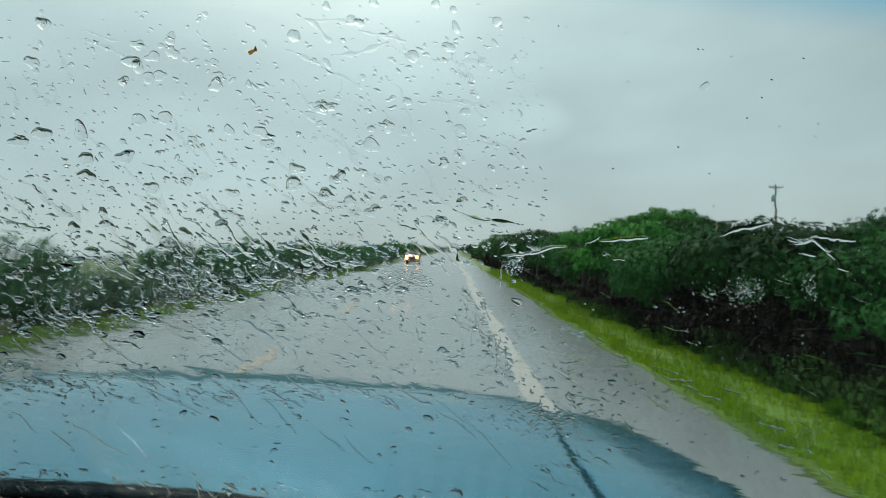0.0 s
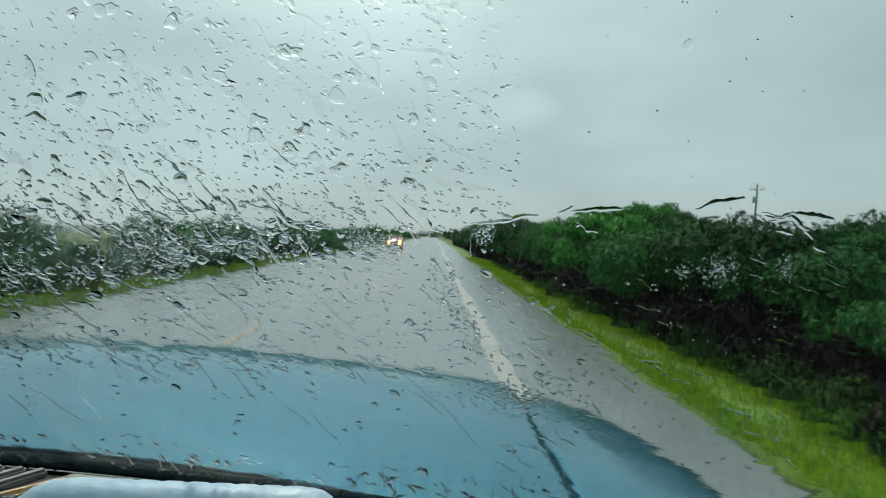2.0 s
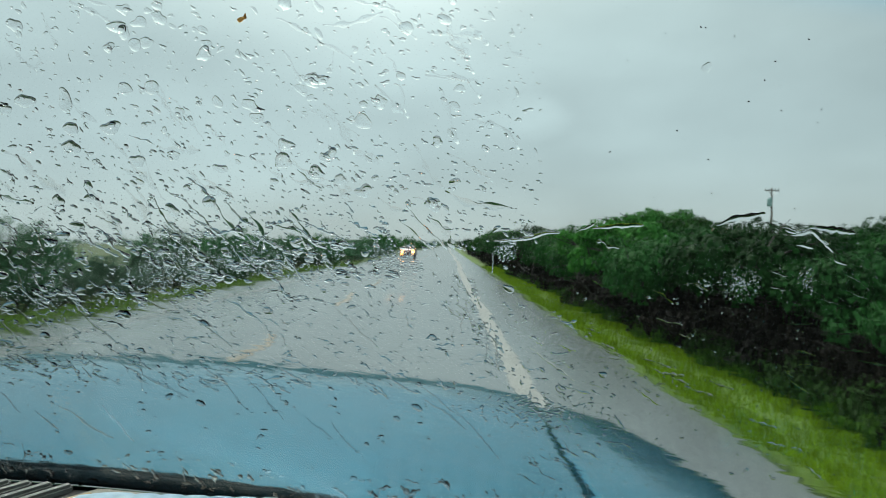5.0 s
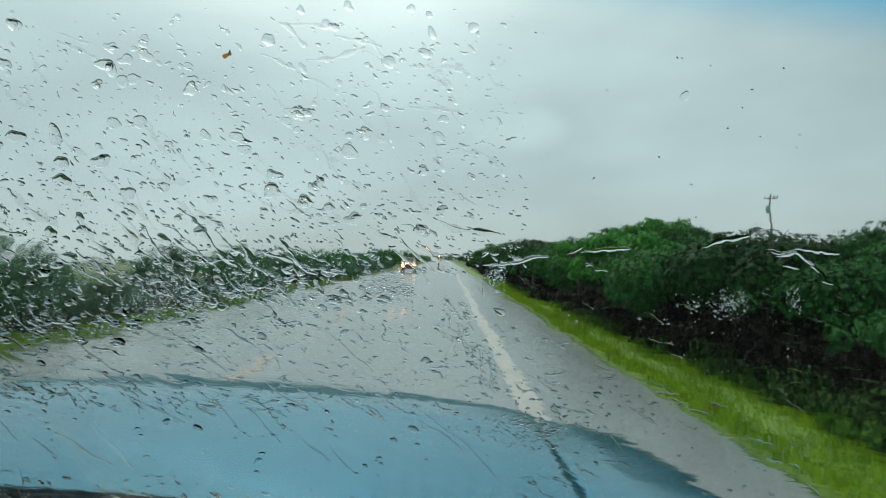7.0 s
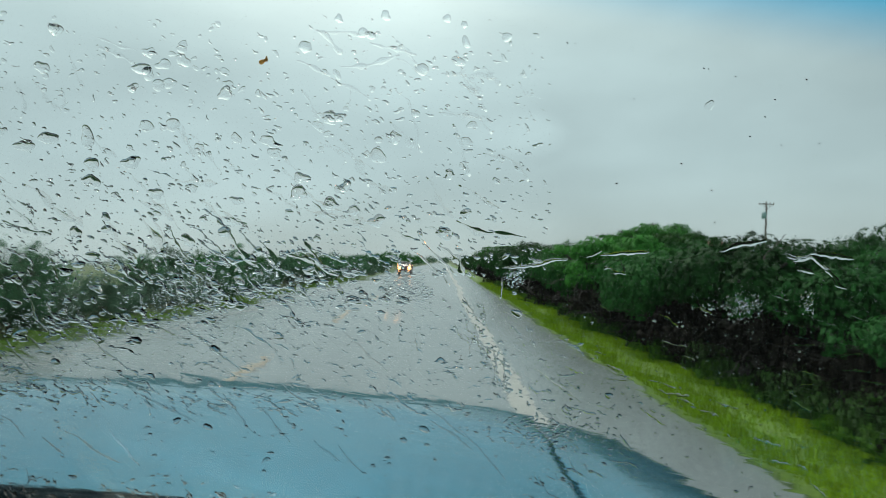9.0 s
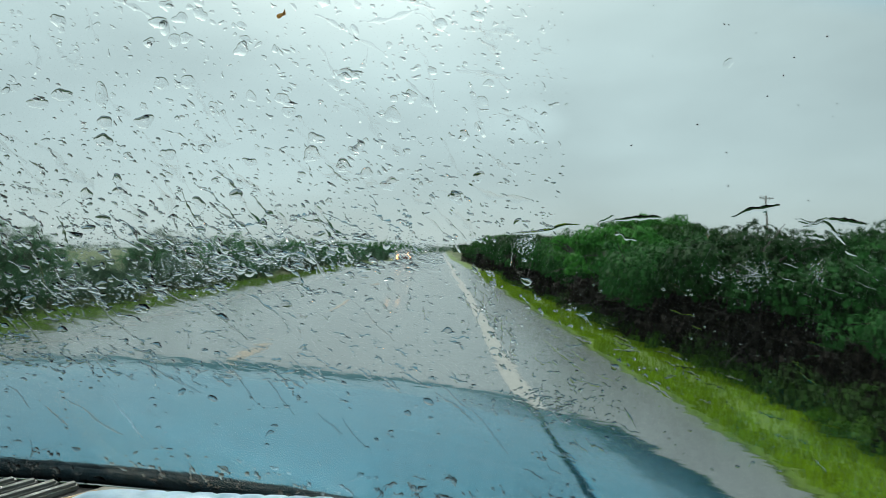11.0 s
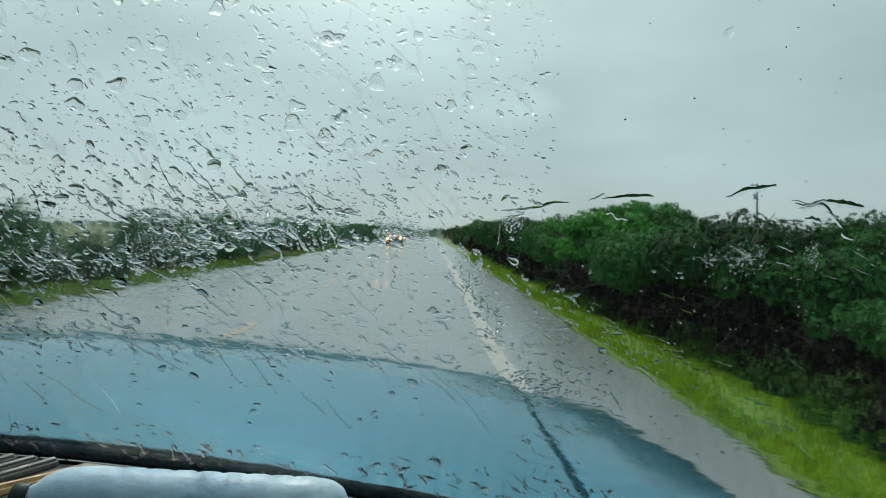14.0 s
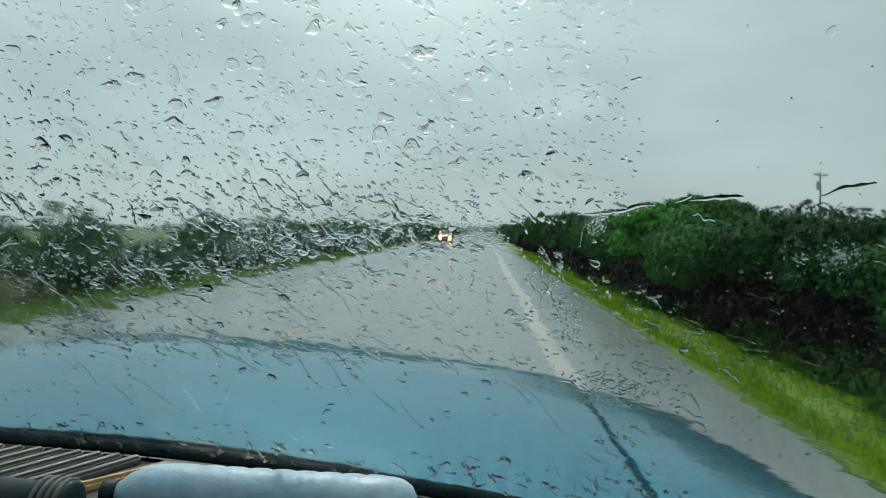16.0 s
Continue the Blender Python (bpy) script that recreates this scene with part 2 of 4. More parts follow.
M_PORCELAIN = material("insulator_glaze", (0.3, 0.3, 0.28), rough=0.2)
M_TEAL = material("transformer_paint", (0.25, 0.42, 0.42), rough=0.45, vary=0.15)
M_PAINT = material("light_blue_car_paint", (0.0, 0.205, 0.31), metal=0.78, rough=0.2, spec=0.25, vary=0.1, scale=2.6, fine=22.0, coat=0.16,
                   bump=0.001, bump_scale=48.0, second=(0.0, 0.18, 0.285))
# matte dark teal stands in for the reflection along the hood's front edge
M_NOSE_DARK = material("reflection_teal_paint", (0.028, 0.10, 0.122), rough=0.9, spec=0.03, vary=0.2, scale=3.0, fine=30.0, second=(0.025, 0.095, 0.115))
M_BLACK = material("black_rubber", (0.010, 0.024, 0.030), rough=0.55, spec=0.25, vary=0.3, scale=6.0, fine=60.0)
M_SEAL = material("wet_rubber_seal", (0.007, 0.022, 0.030), rough=0.85, spec=0.06, vary=0.4, scale=18.0, fine=120.0, bump=0.004, bump_scale=70.0)
M_TRIM = material("dark_cabin_trim", (0.018, 0.018, 0.02), rough=0.6, vary=0.2)
M_DASH = material("dusty_dash_plastic", (0.07, 0.085, 0.09), rough=0.65, vary=0.25, scale=5.0, fine=90.0, bump=0.0006, bump_scale=300.0)
M_PLATE = material("pale_moulding", (0.26, 0.26, 0.22), rough=0.6, vary=0.25, scale=9.0, fine=80.0, second=(0.16, 0.165, 0.15))
M_SLAT = material("pale_vent_plastic", (0.115, 0.128, 0.125), rough=0.5, vary=0.2, scale=7.0, fine=70.0)
M_TYRE = material("tyre_rubber", (0.025, 0.025, 0.026), rough=0.7, vary=0.2)
M_SIDEGLASS = material("dark_side_glass", (0.015, 0.02, 0.022), rough=0.08, vary=0.1)
M_TAN = material("tan_mount", (0.45, 0.30, 0.14), rough=0.6, vary=0.25)
M_SPECK = material("road_dirt", (0.05, 0.05, 0.045), rough=0.8, vary=0.3)
M_SCRAP = leaf_material("wet_brown_scrap", (0.78, 0.58, 0.30), (0.5, 0.36, 0.16), 0.8)
M_GLASS = glass_material("windscreen_glass", 1.045, (0.975, 1.0, 0.985), band=(0.03, 0.50, 0.90), spec=0.1)
M_FILM = glass_material("wet_glass_face", 1.045, (0.97, 1.0, 0.985), bump=0.0011, scale=(26, 20, 24), detail=0.6, rough=0.09, misty=0.11, band=(0.35, 0.80, 1.0), spec=0.2, veil=0.0015)
M_WATER = glass_material("rain_water", 1.333)
M_BOTTLE = material("pale_bottle_plastic", (0.34, 0.48, 0.57), rough=0.4, vary=0.14, scale=16.0, fine=60.0, bump=0.003, bump_scale=34.0, spec=0.3, second=(0.22, 0.36, 0.48))

# ---- mesh tools ----


def link_mesh(name, verts, faces, mat, smooth=False, parent=None, label=""):
    me = bpy.data.meshes.new(name)
    me.from_pydata(verts, [], faces)
    me.validate()
    me.materials.append(mat)
    if smooth:
        me.polygons.foreach_set("use_smooth", [True] * len(me.polygons))
    me.update()
    ob = new(name, me)
    ob.parent = parent
    if label:
        ob["label"] = label
    return ob


def part(name, bm, mat, parent=None, label="", smooth=False):
    me = bpy.data.meshes.new(name)
    bmesh.ops.recalc_face_normals(bm, faces=bm.faces)
    bm.to_mesh(me)
    bm.free()
    me.materials.append(mat)
    if smooth:
        me.polygons.foreach_set("use_smooth", [True] * len(me.polygons))
    ob = new(name, me)
    ob.parent = parent
    if label:
        ob["label"] = label
    return ob


def box(bm, lo, hi, bevel=0.0, m=None):
    c = [(a + b) / 2 for a, b in zip(lo, hi)]
    s = [abs(b - a) for a, b in zip(lo, hi)]
    r = bmesh.ops.create_cube(bm, size=1.0, matrix=Matrix.Translation(c) @ Matrix.Diagonal((*s, 1)))
    if bevel:
        es = {e for v in r["verts"] for e in v.link_edges}
        r2 = bmesh.ops.bevel(bm, geom=list(es), offset=bevel, segments=2, affect="EDGES")
        vs = {v for f in r2["faces"] for v in f.verts} | {v for v in r["verts"] if v.is_valid}
    else:
        vs = r["verts"]
    if m is not None:
        bmesh.ops.transform(bm, matrix=m, verts=[v for v in vs if v.is_valid])
    return bm


def lathe(profile, segs=20, axis="z"):
    """Verts and faces of a turned shape from (radius, height) pairs, closed at both ends."""
    v, f = [], []
    for r, h in profile:
        for i in range(segs):
            a = 2 * math.pi * i / segs
            p = (r * math.cos(a), r * math.sin(a), h)
            v.append(p if axis == "z" else (p[2], p[0], p[1]))
    n = len(profile)
    for j in range(n - 1):
        for i in range(segs):
            k = (i + 1) % segs
            f.append((j * segs + i, j * segs + k, (j + 1) * segs + k, (j + 1) * segs + i))
    f.append(tuple(range(segs))[::-1])
    f.append(tuple(range((n - 1) * segs, n * segs)))
    return v, f


def tube(points, radii, segs=6, base=0):
    """Verts and faces of a tapering tube along points."""
    v, f = [], []
    for k, (p, r) in enumerate(zip(points, radii)):
        q = points[min(k + 1, len(points) - 1)] - points[max(k - 1, 0)]
        q.normalize()
        a = q.orthogonal().normalized()
        b = q.cross(a)
        for i in range(segs):
            t = 2 * math.pi * i / segs
            v.append(tuple(p + (a * math.cos(t) + b * math.sin(t)) * r))
    for k in range(len(points) - 1):
        for i in range(segs):
            j = (i + 1) % segs
            f.append(tuple(base + n for n in (k * segs + i, k * segs + j, (k + 1) * segs + j, (k + 1) * segs + i)))
    return v, f


def flat_rim(ob, nu, nv):
    """Hard edges where the sides of a sheet meet its faces."""
    for p in ob.data.polygons[2 * nu * nv:]:
        p.use_smooth = False
    return ob


def sheet(fn, nu, nv, thick=0.0, flip=False):
    """A grid surface fn(u, v), u and v from 0 to 1; with thickness along a fixed offset it is closed."""
    v = [tuple(fn(i / nu, j / nv)) for j in range(nv + 1) for i in range(nu + 1)]
    f = [(j * (nu + 1) + i, j * (nu + 1) + i + 1, (j + 1) * (nu + 1) + i + 1, (j + 1) * (nu + 1) + i) for j in range(nv) for i in range(nu)]
    if thick:
        n = len(v)
        v += [(x, y, z - thick) for x, y, z in v]
        f += [tuple(n + k for k in q[::-1]) for q in f]
        ring = [i for i in range(nu + 1)] + [(j + 1) * (nu + 1) - 1 for j in range(1, nv + 1)] + \
               [nv * (nu + 1) + i for i in range(nu - 1, -1, -1)] + [j * (nu + 1) for j in range(nv - 1, 0, -1)]
        for a, b in zip(ring, ring[1:] + ring[:1]):
            f.append((b, a, n + a, n + b))
    return v, f


# ---- ground, road and verge ----
ROAD_L, ROAD_R = -7.5, 2.36           # edges of the pavement
LINE_C, LINE_R, LINE_L = -2.75, 0.87, -6.30


def ground_z(x, y):
    """Height of the land: flat beside the pavement, a shallow ditch, then rough meadow."""
    if x > ROAD_R:
        d = x - ROAD_R
    elif x < ROAD_L:
        d = ROAD_L - x
    else:
        return -0.12
    ditch = -0.55 * math.exp(-((d - 3.6) / 1.5) ** 2)
    swell = min(1, max(0, (d - 2) / 8))
    n = noise.noise((x * 0.13, y * 0.11, 0.3)) * 0.28 * swell + noise.noise((x * 0.8, y * 0.8, 2.0)) * 0.05 * min(1, d / 1.2)
    return -0.035 - 0.03 * min(d, 1.5) + ditch + n


def make_ground():
    xs = [-2500, -900, -400, -200, -120, -80, -55, -40] + [-30 + 1.5 * i for i in range(10)] + [-15 + 0.5 * i for i in range(15)] + \
         [ROAD_L, -4, 0, ROAD_R] + [ROAD_R + 0.3 * i for i in range(1, 24)] + [10 + 1.5 * i for i in range(14)] + \
         [34, 42, 55, 80, 120, 200, 400, 900, 2500]
    ys = [-60, -30, -15, -8] + [-4 + 1.0 * i for i in range(50)] + [50 + 4 * i for i in range(20)] + [140, 170, 220, 300, 420, 600, 1000, 1800, 3500]
    v = [(x, y, ground_z(x, y)) for y in ys for x in xs]
    n = len(xs)
    f = [(j * n + i, j * n + i + 1, (j + 1) * n + i + 1, (j + 1) * n + i) for j in range(len(ys) - 1) for i in range(n - 1)]
    g = link_mesh("ground", v, f, M_GROUND, smooth=True)
    tagged(g, "rough green meadow ground with a shallow roadside ditch", "ground", kind="structure")
    return g


def strip(name, x0, x1, y0, y1, z, mat, label, cat, thick=0.03, nx=8, ny=60, wob=0.0):
    """A long slab along the road; wob ravels its edges."""
    def fn(u, v):
        y = y0 + (y1 - y0) * v ** 2.2
        edge = noise.noise((y * 0.9, x0, 0)) * wob + noise.noise((y * 4.0, x1, 3)) * wob * 0.5
        x = x0 + (x1 - x0) * u + edge * (abs(u - 0.5) * 2)
        crown = -0.012 * abs(x - LINE_C) * 0.6
        return (x, y, z + crown)
    v, f = sheet(fn, nx, ny, thick)
    return tagged(link_mesh(name, v, f, mat, smooth=False), label, cat, kind="structure")


make_ground()
strip("road", LINE_L - 0.2, LINE_R + 0.25, -30, 1500, 0.0, M_ROAD, "wet grey asphalt two-lane highway", "road", ny=160)
strip("shoulder_right", LINE_R + 0.02, ROAD_R, -30, 1500, -0.003, M_SHOULDER, "wet paved road shoulder with a ravelled grass edge", "road shoulder", ny=220, wob=0.12)
strip("shoulder_left", ROAD_L, LINE_L + 0.05, -30, 1500, -0.003, M_SHOULDER, "wet paved road shoulder along the oncoming lane", "road shoulder", ny=220, wob=0.12)
strip("edge_line_right", LINE_R - 0.12, LINE_R + 0.12, -30, 900, 0.006, M_WHITE, "worn white painted edge line on wet asphalt", "road marking", thick=0.005, nx=2, ny=200, wob=0.02)
strip("edge_line_left", LINE_L - 0.07, LINE_L + 0.07, -30, 900, 0.006, M_FADED, "nearly worn-off white edge line on wet asphalt", "road marking", thick=0.005, nx=2, ny=200, wob=0.02)


def centre_dash():
    bm = bmesh.new()
    bmesh.ops.create_grid(bm, x_segments=2, y_segments=14, size=0.5)
    for v in bm.verts:
        v.co = Vector((v.co.x * 0.13 + noise.noise((v.co.y * 9, v.co.x, 0)) * 0.012, v.co.y * 3.0, 0.006))
    r = bmesh.ops.extrude_face_region(bm, geom=bm.faces[:])
    for v in r["geom"]:
        if isinstance(v, bmesh.types.BMVert):
            v.co.z -= 0.006
    return part("centre_line_dash", bm, M_YELLOW)


dash0 = tagged(centre_dash(), "faded yellow centre-line dash on wet asphalt", "road marking", "centre-line dashes", "structure")
dash0.location = (LINE_C, 9.0, 0.0)
for i in range(1, 16):
    copy_thing(dash0, pose(LINE_C, 9.0 + 9.0 * i, 0.0))


def verge(name, x0, x1, mat):
    def fn(u, v):
        y = -20 + 420 * v ** 2.0
        w = noise.noise((y * 0.35, x0, 5)) * 0.22 + noise.noise((y * 1.7, x0, 9)) * 0.08
        x = x0 + (x1 - x0 + w) * u
        return (x, y, ground_z(x, y) + 0.03 + 0.05 * math.sin(math.pi * u) + noise.noise((x * 3, y * 3, 1)) * 0.02)
    v, f = sheet(fn, 10, 300, 0.06)
    return tagged(link_mesh(name, v, f, mat, smooth=True), "wet green mown grass verge beside the pavement", "grass verge", kind="structure")


verge("verge_right", ROAD_R + 0.02, 3.4, M_VERGE)
verge("verge_left", ROAD_L - 0.02, -11.2, M_DULL)


def grass(name, x0, x1, y0, y1, count, hmin, hmax, label, mat, seed, near=1.6, rise=0.02):
    """Blades of grass, denser toward the start of the stretch."""
    rng = np.random.default_rng(seed)
    v, f = [], []
    for i in range(count):
        y = y0 + (y1 - y0) * rng.random() ** near
        x = x0 + (x1 - x0) * rng.random()
        z = ground_z(x, y) + rise
        a, h = rng.random() * 6.283, hmin + (hmax - hmin) * rng.random() ** 1.5
        wd = 0.006 + 0.006 * rng.random() + 0.0004 * y
        dx, dy = math.cos(a) * wd, math.sin(a) * wd
        lx, ly = rng.normal() * h * 0.35, rng.normal() * h * 0.35
        n = len(v)
        v += [(x - dx, y - dy, z), (x + dx, y + dy, z), (x + dx * 0.7 + lx * 0.4, y + dy * 0.7 + ly * 0.4, z + h * 0.6),
              (x - dx * 0.7 + lx * 0.4, y - dy * 0.7 + ly * 0.4, z + h * 0.6), (x + lx, y + ly, z + h)]
        f += [(n, n + 1, n + 2, n + 3), (n + 3, n + 2, n + 4)]
    return tagged(link_mesh(name, v, f, mat), label, "grass", kind="stuff")


grass("verge_grass", ROAD_R + 0.02, 3.42, 3.0, 45.0, 52000, 0.02, 0.055, "short wet lime-green grass along the pavement edge", M_GRASS, 3, rise=0.06)
grass("verge_grass", ROAD_R + 0.02, 3.42, -14.0, 3.0, 16000, 0.02, 0.055, "short wet lime-green grass beside the light-blue pickup", M_GRASS, 6, near=1.0, rise=0.06)
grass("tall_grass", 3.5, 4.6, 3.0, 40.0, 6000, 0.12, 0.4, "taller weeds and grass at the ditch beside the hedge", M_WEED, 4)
grass("far_verge_grass", -11.3, ROAD_L - 0.02, 5.0, 60.0, 20000, 0.06, 0.22, "wet green grass along the far road edge", M_DULL, 5)

# ---- hedges and trees ----


def leaf_cloud(name, rng, clumps, leaves, leaf, mat, root, out=1.0, up=0.45):
    """Leaves gathered on the outside of clumps (centre, radius), facing outward and up."""
    weight = np.array([c[1] ** 2 for c in clumps])
    k = rng.choice(len(clumps), leaves, p=weight / weight.sum())
    c = np.array([tuple(clumps[i][0]) for i in k])
    r = np.array([clumps[i][1] for i in k])
    dirs = rng.normal(size=(leaves, 3))
    dirs /= np.linalg.norm(dirs, axis=1)[:, None]
    swell = 1 + 0.22 * np.sin(dirs[:, 0] * 5 + c[:, 0] * 9) * np.sin(dirs[:, 2] * 6 + c[:, 1] * 7)
    pos = c + dirs * (r * swell * rng.random(leaves) ** 0.2)[:, None] * np.array([1, 1, 0.8])
    pos[:, 2] = np.maximum(pos[:, 2], 0.03)
    nrm = dirs * out + rng.normal(size=(leaves, 3)) * 0.38 + np.array([0, 0, up])
    nrm /= np.linalg.norm(nrm, axis=1)[:, None]
    t = np.cross(nrm, rng.normal(size=(leaves, 3)))
    t /= np.linalg.norm(t, axis=1)[:, None] + 1e-9
    b = np.cross(nrm, t)
    L = leaf * (0.6 + 0.9 * rng.random(leaves))[:, None]
    W = L * (0.28 + 0.2 * rng.random(leaves))[:, None]
    v = np.stack([pos - t * L * 0.5, pos + b * W - nrm * L * 0.06, pos + t * L * 0.5, pos - b * W - nrm * L * 0.06], 1).reshape(-1, 3)
    me = bpy.data.meshes.new(name)
    me.from_pydata(v.tolist(), [], [(4 * i, 4 * i + 1, 4 * i + 2, 4 * i + 3) for i in range(leaves)])
    me.materials.append(mat)
    ob = new(name, me)
    ob.parent = root
    return ob


def bush_parts(seed, h, w, leaves, leaf, mat, skirt=True, bare=0.54):
    """One roadside bush: stems with limbs, a crown of rounded leafy lobes, and below a thicket of dead growth coloured
    dark for shade.
    """
    rng = np.random.default_rng(seed)
    root = new("bush")
    wv, wf, tips = [], [], []
    for s in range(5):
        a = rng.random() * 6.283
        p = Vector((math.cos(a) * 0.12, math.sin(a) * 0.12, -0.25))
        pts, rad = [p.copy()], [0.055]
        d = Vector((math.cos(a) * 0.35, math.sin(a) * 0.35, 1)).normalized()
        for k in range(5):
            d = (d + Vector(rng.normal(0, 0.22, 3))).normalized()
            d.z = abs(d.z) * 0.9 + 0.1
            p = p + d * h * 0.19
            pts.append(p.copy())
            rad.append(0.05 * (1 - k / 5.5))
        vv, ff = tube(pts, rad, 6, len(wv))
        wv += vv
        wf += ff
        for k in (2, 3, 4, 5):
            for _ in range(3):
                a2 = rng.random() * 6.283
                e = Vector((math.cos(a2), math.sin(a2), rng.normal(0.25, 0.35))).normalized()
                q = [pts[k], pts[k] + e * w * 0.2, pts[k] + e * w * 0.38 + Vector((0, 0, -0.03 * h))]
                vv, ff = tube([x.copy() for x in q], [0.02, 0.014, 0.005], 5, len(wv))
                wv += vv
                wf += ff
                tips += [q[1], q[2]]
    link_mesh("trunk", wv, wf, M_BARK, parent=root)
    # a few large lobes make the outline, small tufts break it
    clumps = []
    low = bare if skirt else 0.1
    for i in range(9):
        a, r = 6.283 * (i / 9 + 0.08 * rng.random()), w * (0.16 + 0.26 * rng.random())
        z = h * (low + 0.12 + max(0.14, 0.86 - low) * rng.random() * (1 - 0.55 * r / (0.5 * w)))
        clumps.append((Vector((math.cos(a) * r, math.sin(a) * r, z)), w * (0.15 + 0.10 * rng.random())))
    clumps.append((Vector((0, 0, h * 0.82)), 0.22 * w))
    clumps += [(t, 0.045 * w + 0.06 * w * rng.random()) for t in tips if rng.random() < 0.3 and t.z > low * h]
    leaf_cloud("crown", rng, clumps, leaves, leaf, mat, root)
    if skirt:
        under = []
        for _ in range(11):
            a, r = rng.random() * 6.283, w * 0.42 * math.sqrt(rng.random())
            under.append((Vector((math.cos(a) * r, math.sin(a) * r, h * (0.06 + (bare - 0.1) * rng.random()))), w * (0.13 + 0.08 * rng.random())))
        leaf_cloud("thicket", rng, under, leaves // 2, leaf * 1.2, M_THICKET, root, 0.6, 0.0)["label"] = "brown tangle of dead leaves and twigs, the hedge's inner shade in its colour"
    return root



def ditch_weeds():
    """Low leafy weeds that lean over the grass from the ditch."""
    rng = np.random.default_rng(41)
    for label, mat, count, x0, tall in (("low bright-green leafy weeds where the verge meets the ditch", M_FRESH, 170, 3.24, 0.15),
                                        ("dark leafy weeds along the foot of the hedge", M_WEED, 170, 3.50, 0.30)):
        clumps = []
        for _ in range(count):
            y = 3.0 + 40.0 * rng.random() ** 1.9
            x = x0 + abs(rng.normal(0, 0.22)) + noise.noise((y * 0.6, x0, 2.0)) * 0.18
            r = tall * (0.5 + 0.8 * rng.random())
            clumps.append((Vector((x, y, ground_z(x, y) + r * 0.6)), r))
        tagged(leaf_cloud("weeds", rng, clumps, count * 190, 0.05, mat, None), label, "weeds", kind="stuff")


ditch_weeds()
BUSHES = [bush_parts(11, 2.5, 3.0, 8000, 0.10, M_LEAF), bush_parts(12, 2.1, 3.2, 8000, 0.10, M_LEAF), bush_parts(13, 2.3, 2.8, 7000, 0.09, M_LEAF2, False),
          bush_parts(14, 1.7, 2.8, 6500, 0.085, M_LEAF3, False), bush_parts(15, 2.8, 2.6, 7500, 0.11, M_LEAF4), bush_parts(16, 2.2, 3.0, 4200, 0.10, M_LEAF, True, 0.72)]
BUSH_LABEL = ("dense dark-green roadside bush dripping with rain", "broad dark-green hedge bush beside the ditch", "lighter green thorn bush at the verge, rain haze in its leaf colour",
              "low dull-green scrub bush with brown twigs, rain haze in its leaf colour", "tall fresh-green bush standing in the hedge", "brown thicket with inner shade in its colour under a thin green crown")
used = set()


def plant(kind, x, y, scale, turn, group):
    m = pose(x, y, ground_z(x, y), 0, 0, turn)
    if kind in used:
        ob = copy_thing(BUSHES[kind], m)
    else:
        ob = BUSHES[kind]
        ob.matrix_basis = m
        used.add(kind)
    ob.scale = (scale * 1.05, scale * 1.05, scale)
    return tagged(ob, BUSH_LABEL[kind], "bush", group)


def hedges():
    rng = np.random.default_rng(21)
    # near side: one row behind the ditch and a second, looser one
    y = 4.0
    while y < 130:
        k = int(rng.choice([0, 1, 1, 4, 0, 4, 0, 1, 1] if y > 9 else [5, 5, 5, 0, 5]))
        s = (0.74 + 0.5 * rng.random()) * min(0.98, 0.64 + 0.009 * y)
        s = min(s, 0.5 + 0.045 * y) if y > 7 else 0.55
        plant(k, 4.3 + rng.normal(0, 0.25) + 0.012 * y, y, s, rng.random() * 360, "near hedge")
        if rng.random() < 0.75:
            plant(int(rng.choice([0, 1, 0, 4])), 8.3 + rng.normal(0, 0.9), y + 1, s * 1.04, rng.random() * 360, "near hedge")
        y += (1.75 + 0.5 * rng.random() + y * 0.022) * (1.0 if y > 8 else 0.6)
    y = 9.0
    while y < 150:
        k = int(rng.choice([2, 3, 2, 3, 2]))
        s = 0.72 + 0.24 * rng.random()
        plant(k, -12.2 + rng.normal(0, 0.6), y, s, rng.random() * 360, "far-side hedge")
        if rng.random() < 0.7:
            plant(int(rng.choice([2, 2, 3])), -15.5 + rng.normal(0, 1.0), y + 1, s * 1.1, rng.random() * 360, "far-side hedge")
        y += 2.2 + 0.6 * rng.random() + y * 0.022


hedges()


def woods(name, x0, x1, y0, y1, count, hmin, hmax, seed, label, mat):
    """Distant scrub and woods: clumps of leaf-like facets joined in one mesh."""
    rng = np.random.default_rng(seed)
    v, f = [], []
    for _ in range(count):
        x, y = x0 + (x1 - x0) * rng.random(), y0 + (y1 - y0) * rng.random()
        h, r = hmin + (hmax - hmin) * rng.random(), 2.0 + 2.5 * rng.random()
        m = 130
        d = rng.normal(size=(m, 3))
        d /= np.linalg.norm(d, axis=1)[:, None]
        p = d * (0.55 + 0.5 * rng.random((m, 1))) * np.array([r, r, h * 0.5]) + np.array([x, y, h * 0.5])
        p[:, 2] = np.maximum(p[:, 2], 0)
        q = rng.normal(size=(m, 3, 3)) * 0.42
        for a, t in zip(p, q):
            n = len(v)
            v += [tuple(a + t[0]), tuple(a + t[1]), tuple(a + t[2])]
            f.append((n, n + 1, n + 2))
    return tagged(link_mesh(name, v, f, mat), label, "woods", kind="stuff")


woods("far_scrub", 7, 70, 130, 420, 190, 2.2, 4.2, 31, "distant dark scrub along the road's near side", M_LEAF)
woods("far_scrub", -75, -11, 150, 450, 190, 2.2, 4.2, 32, "distant dark scrub along the far side of the road", M_LEAF)
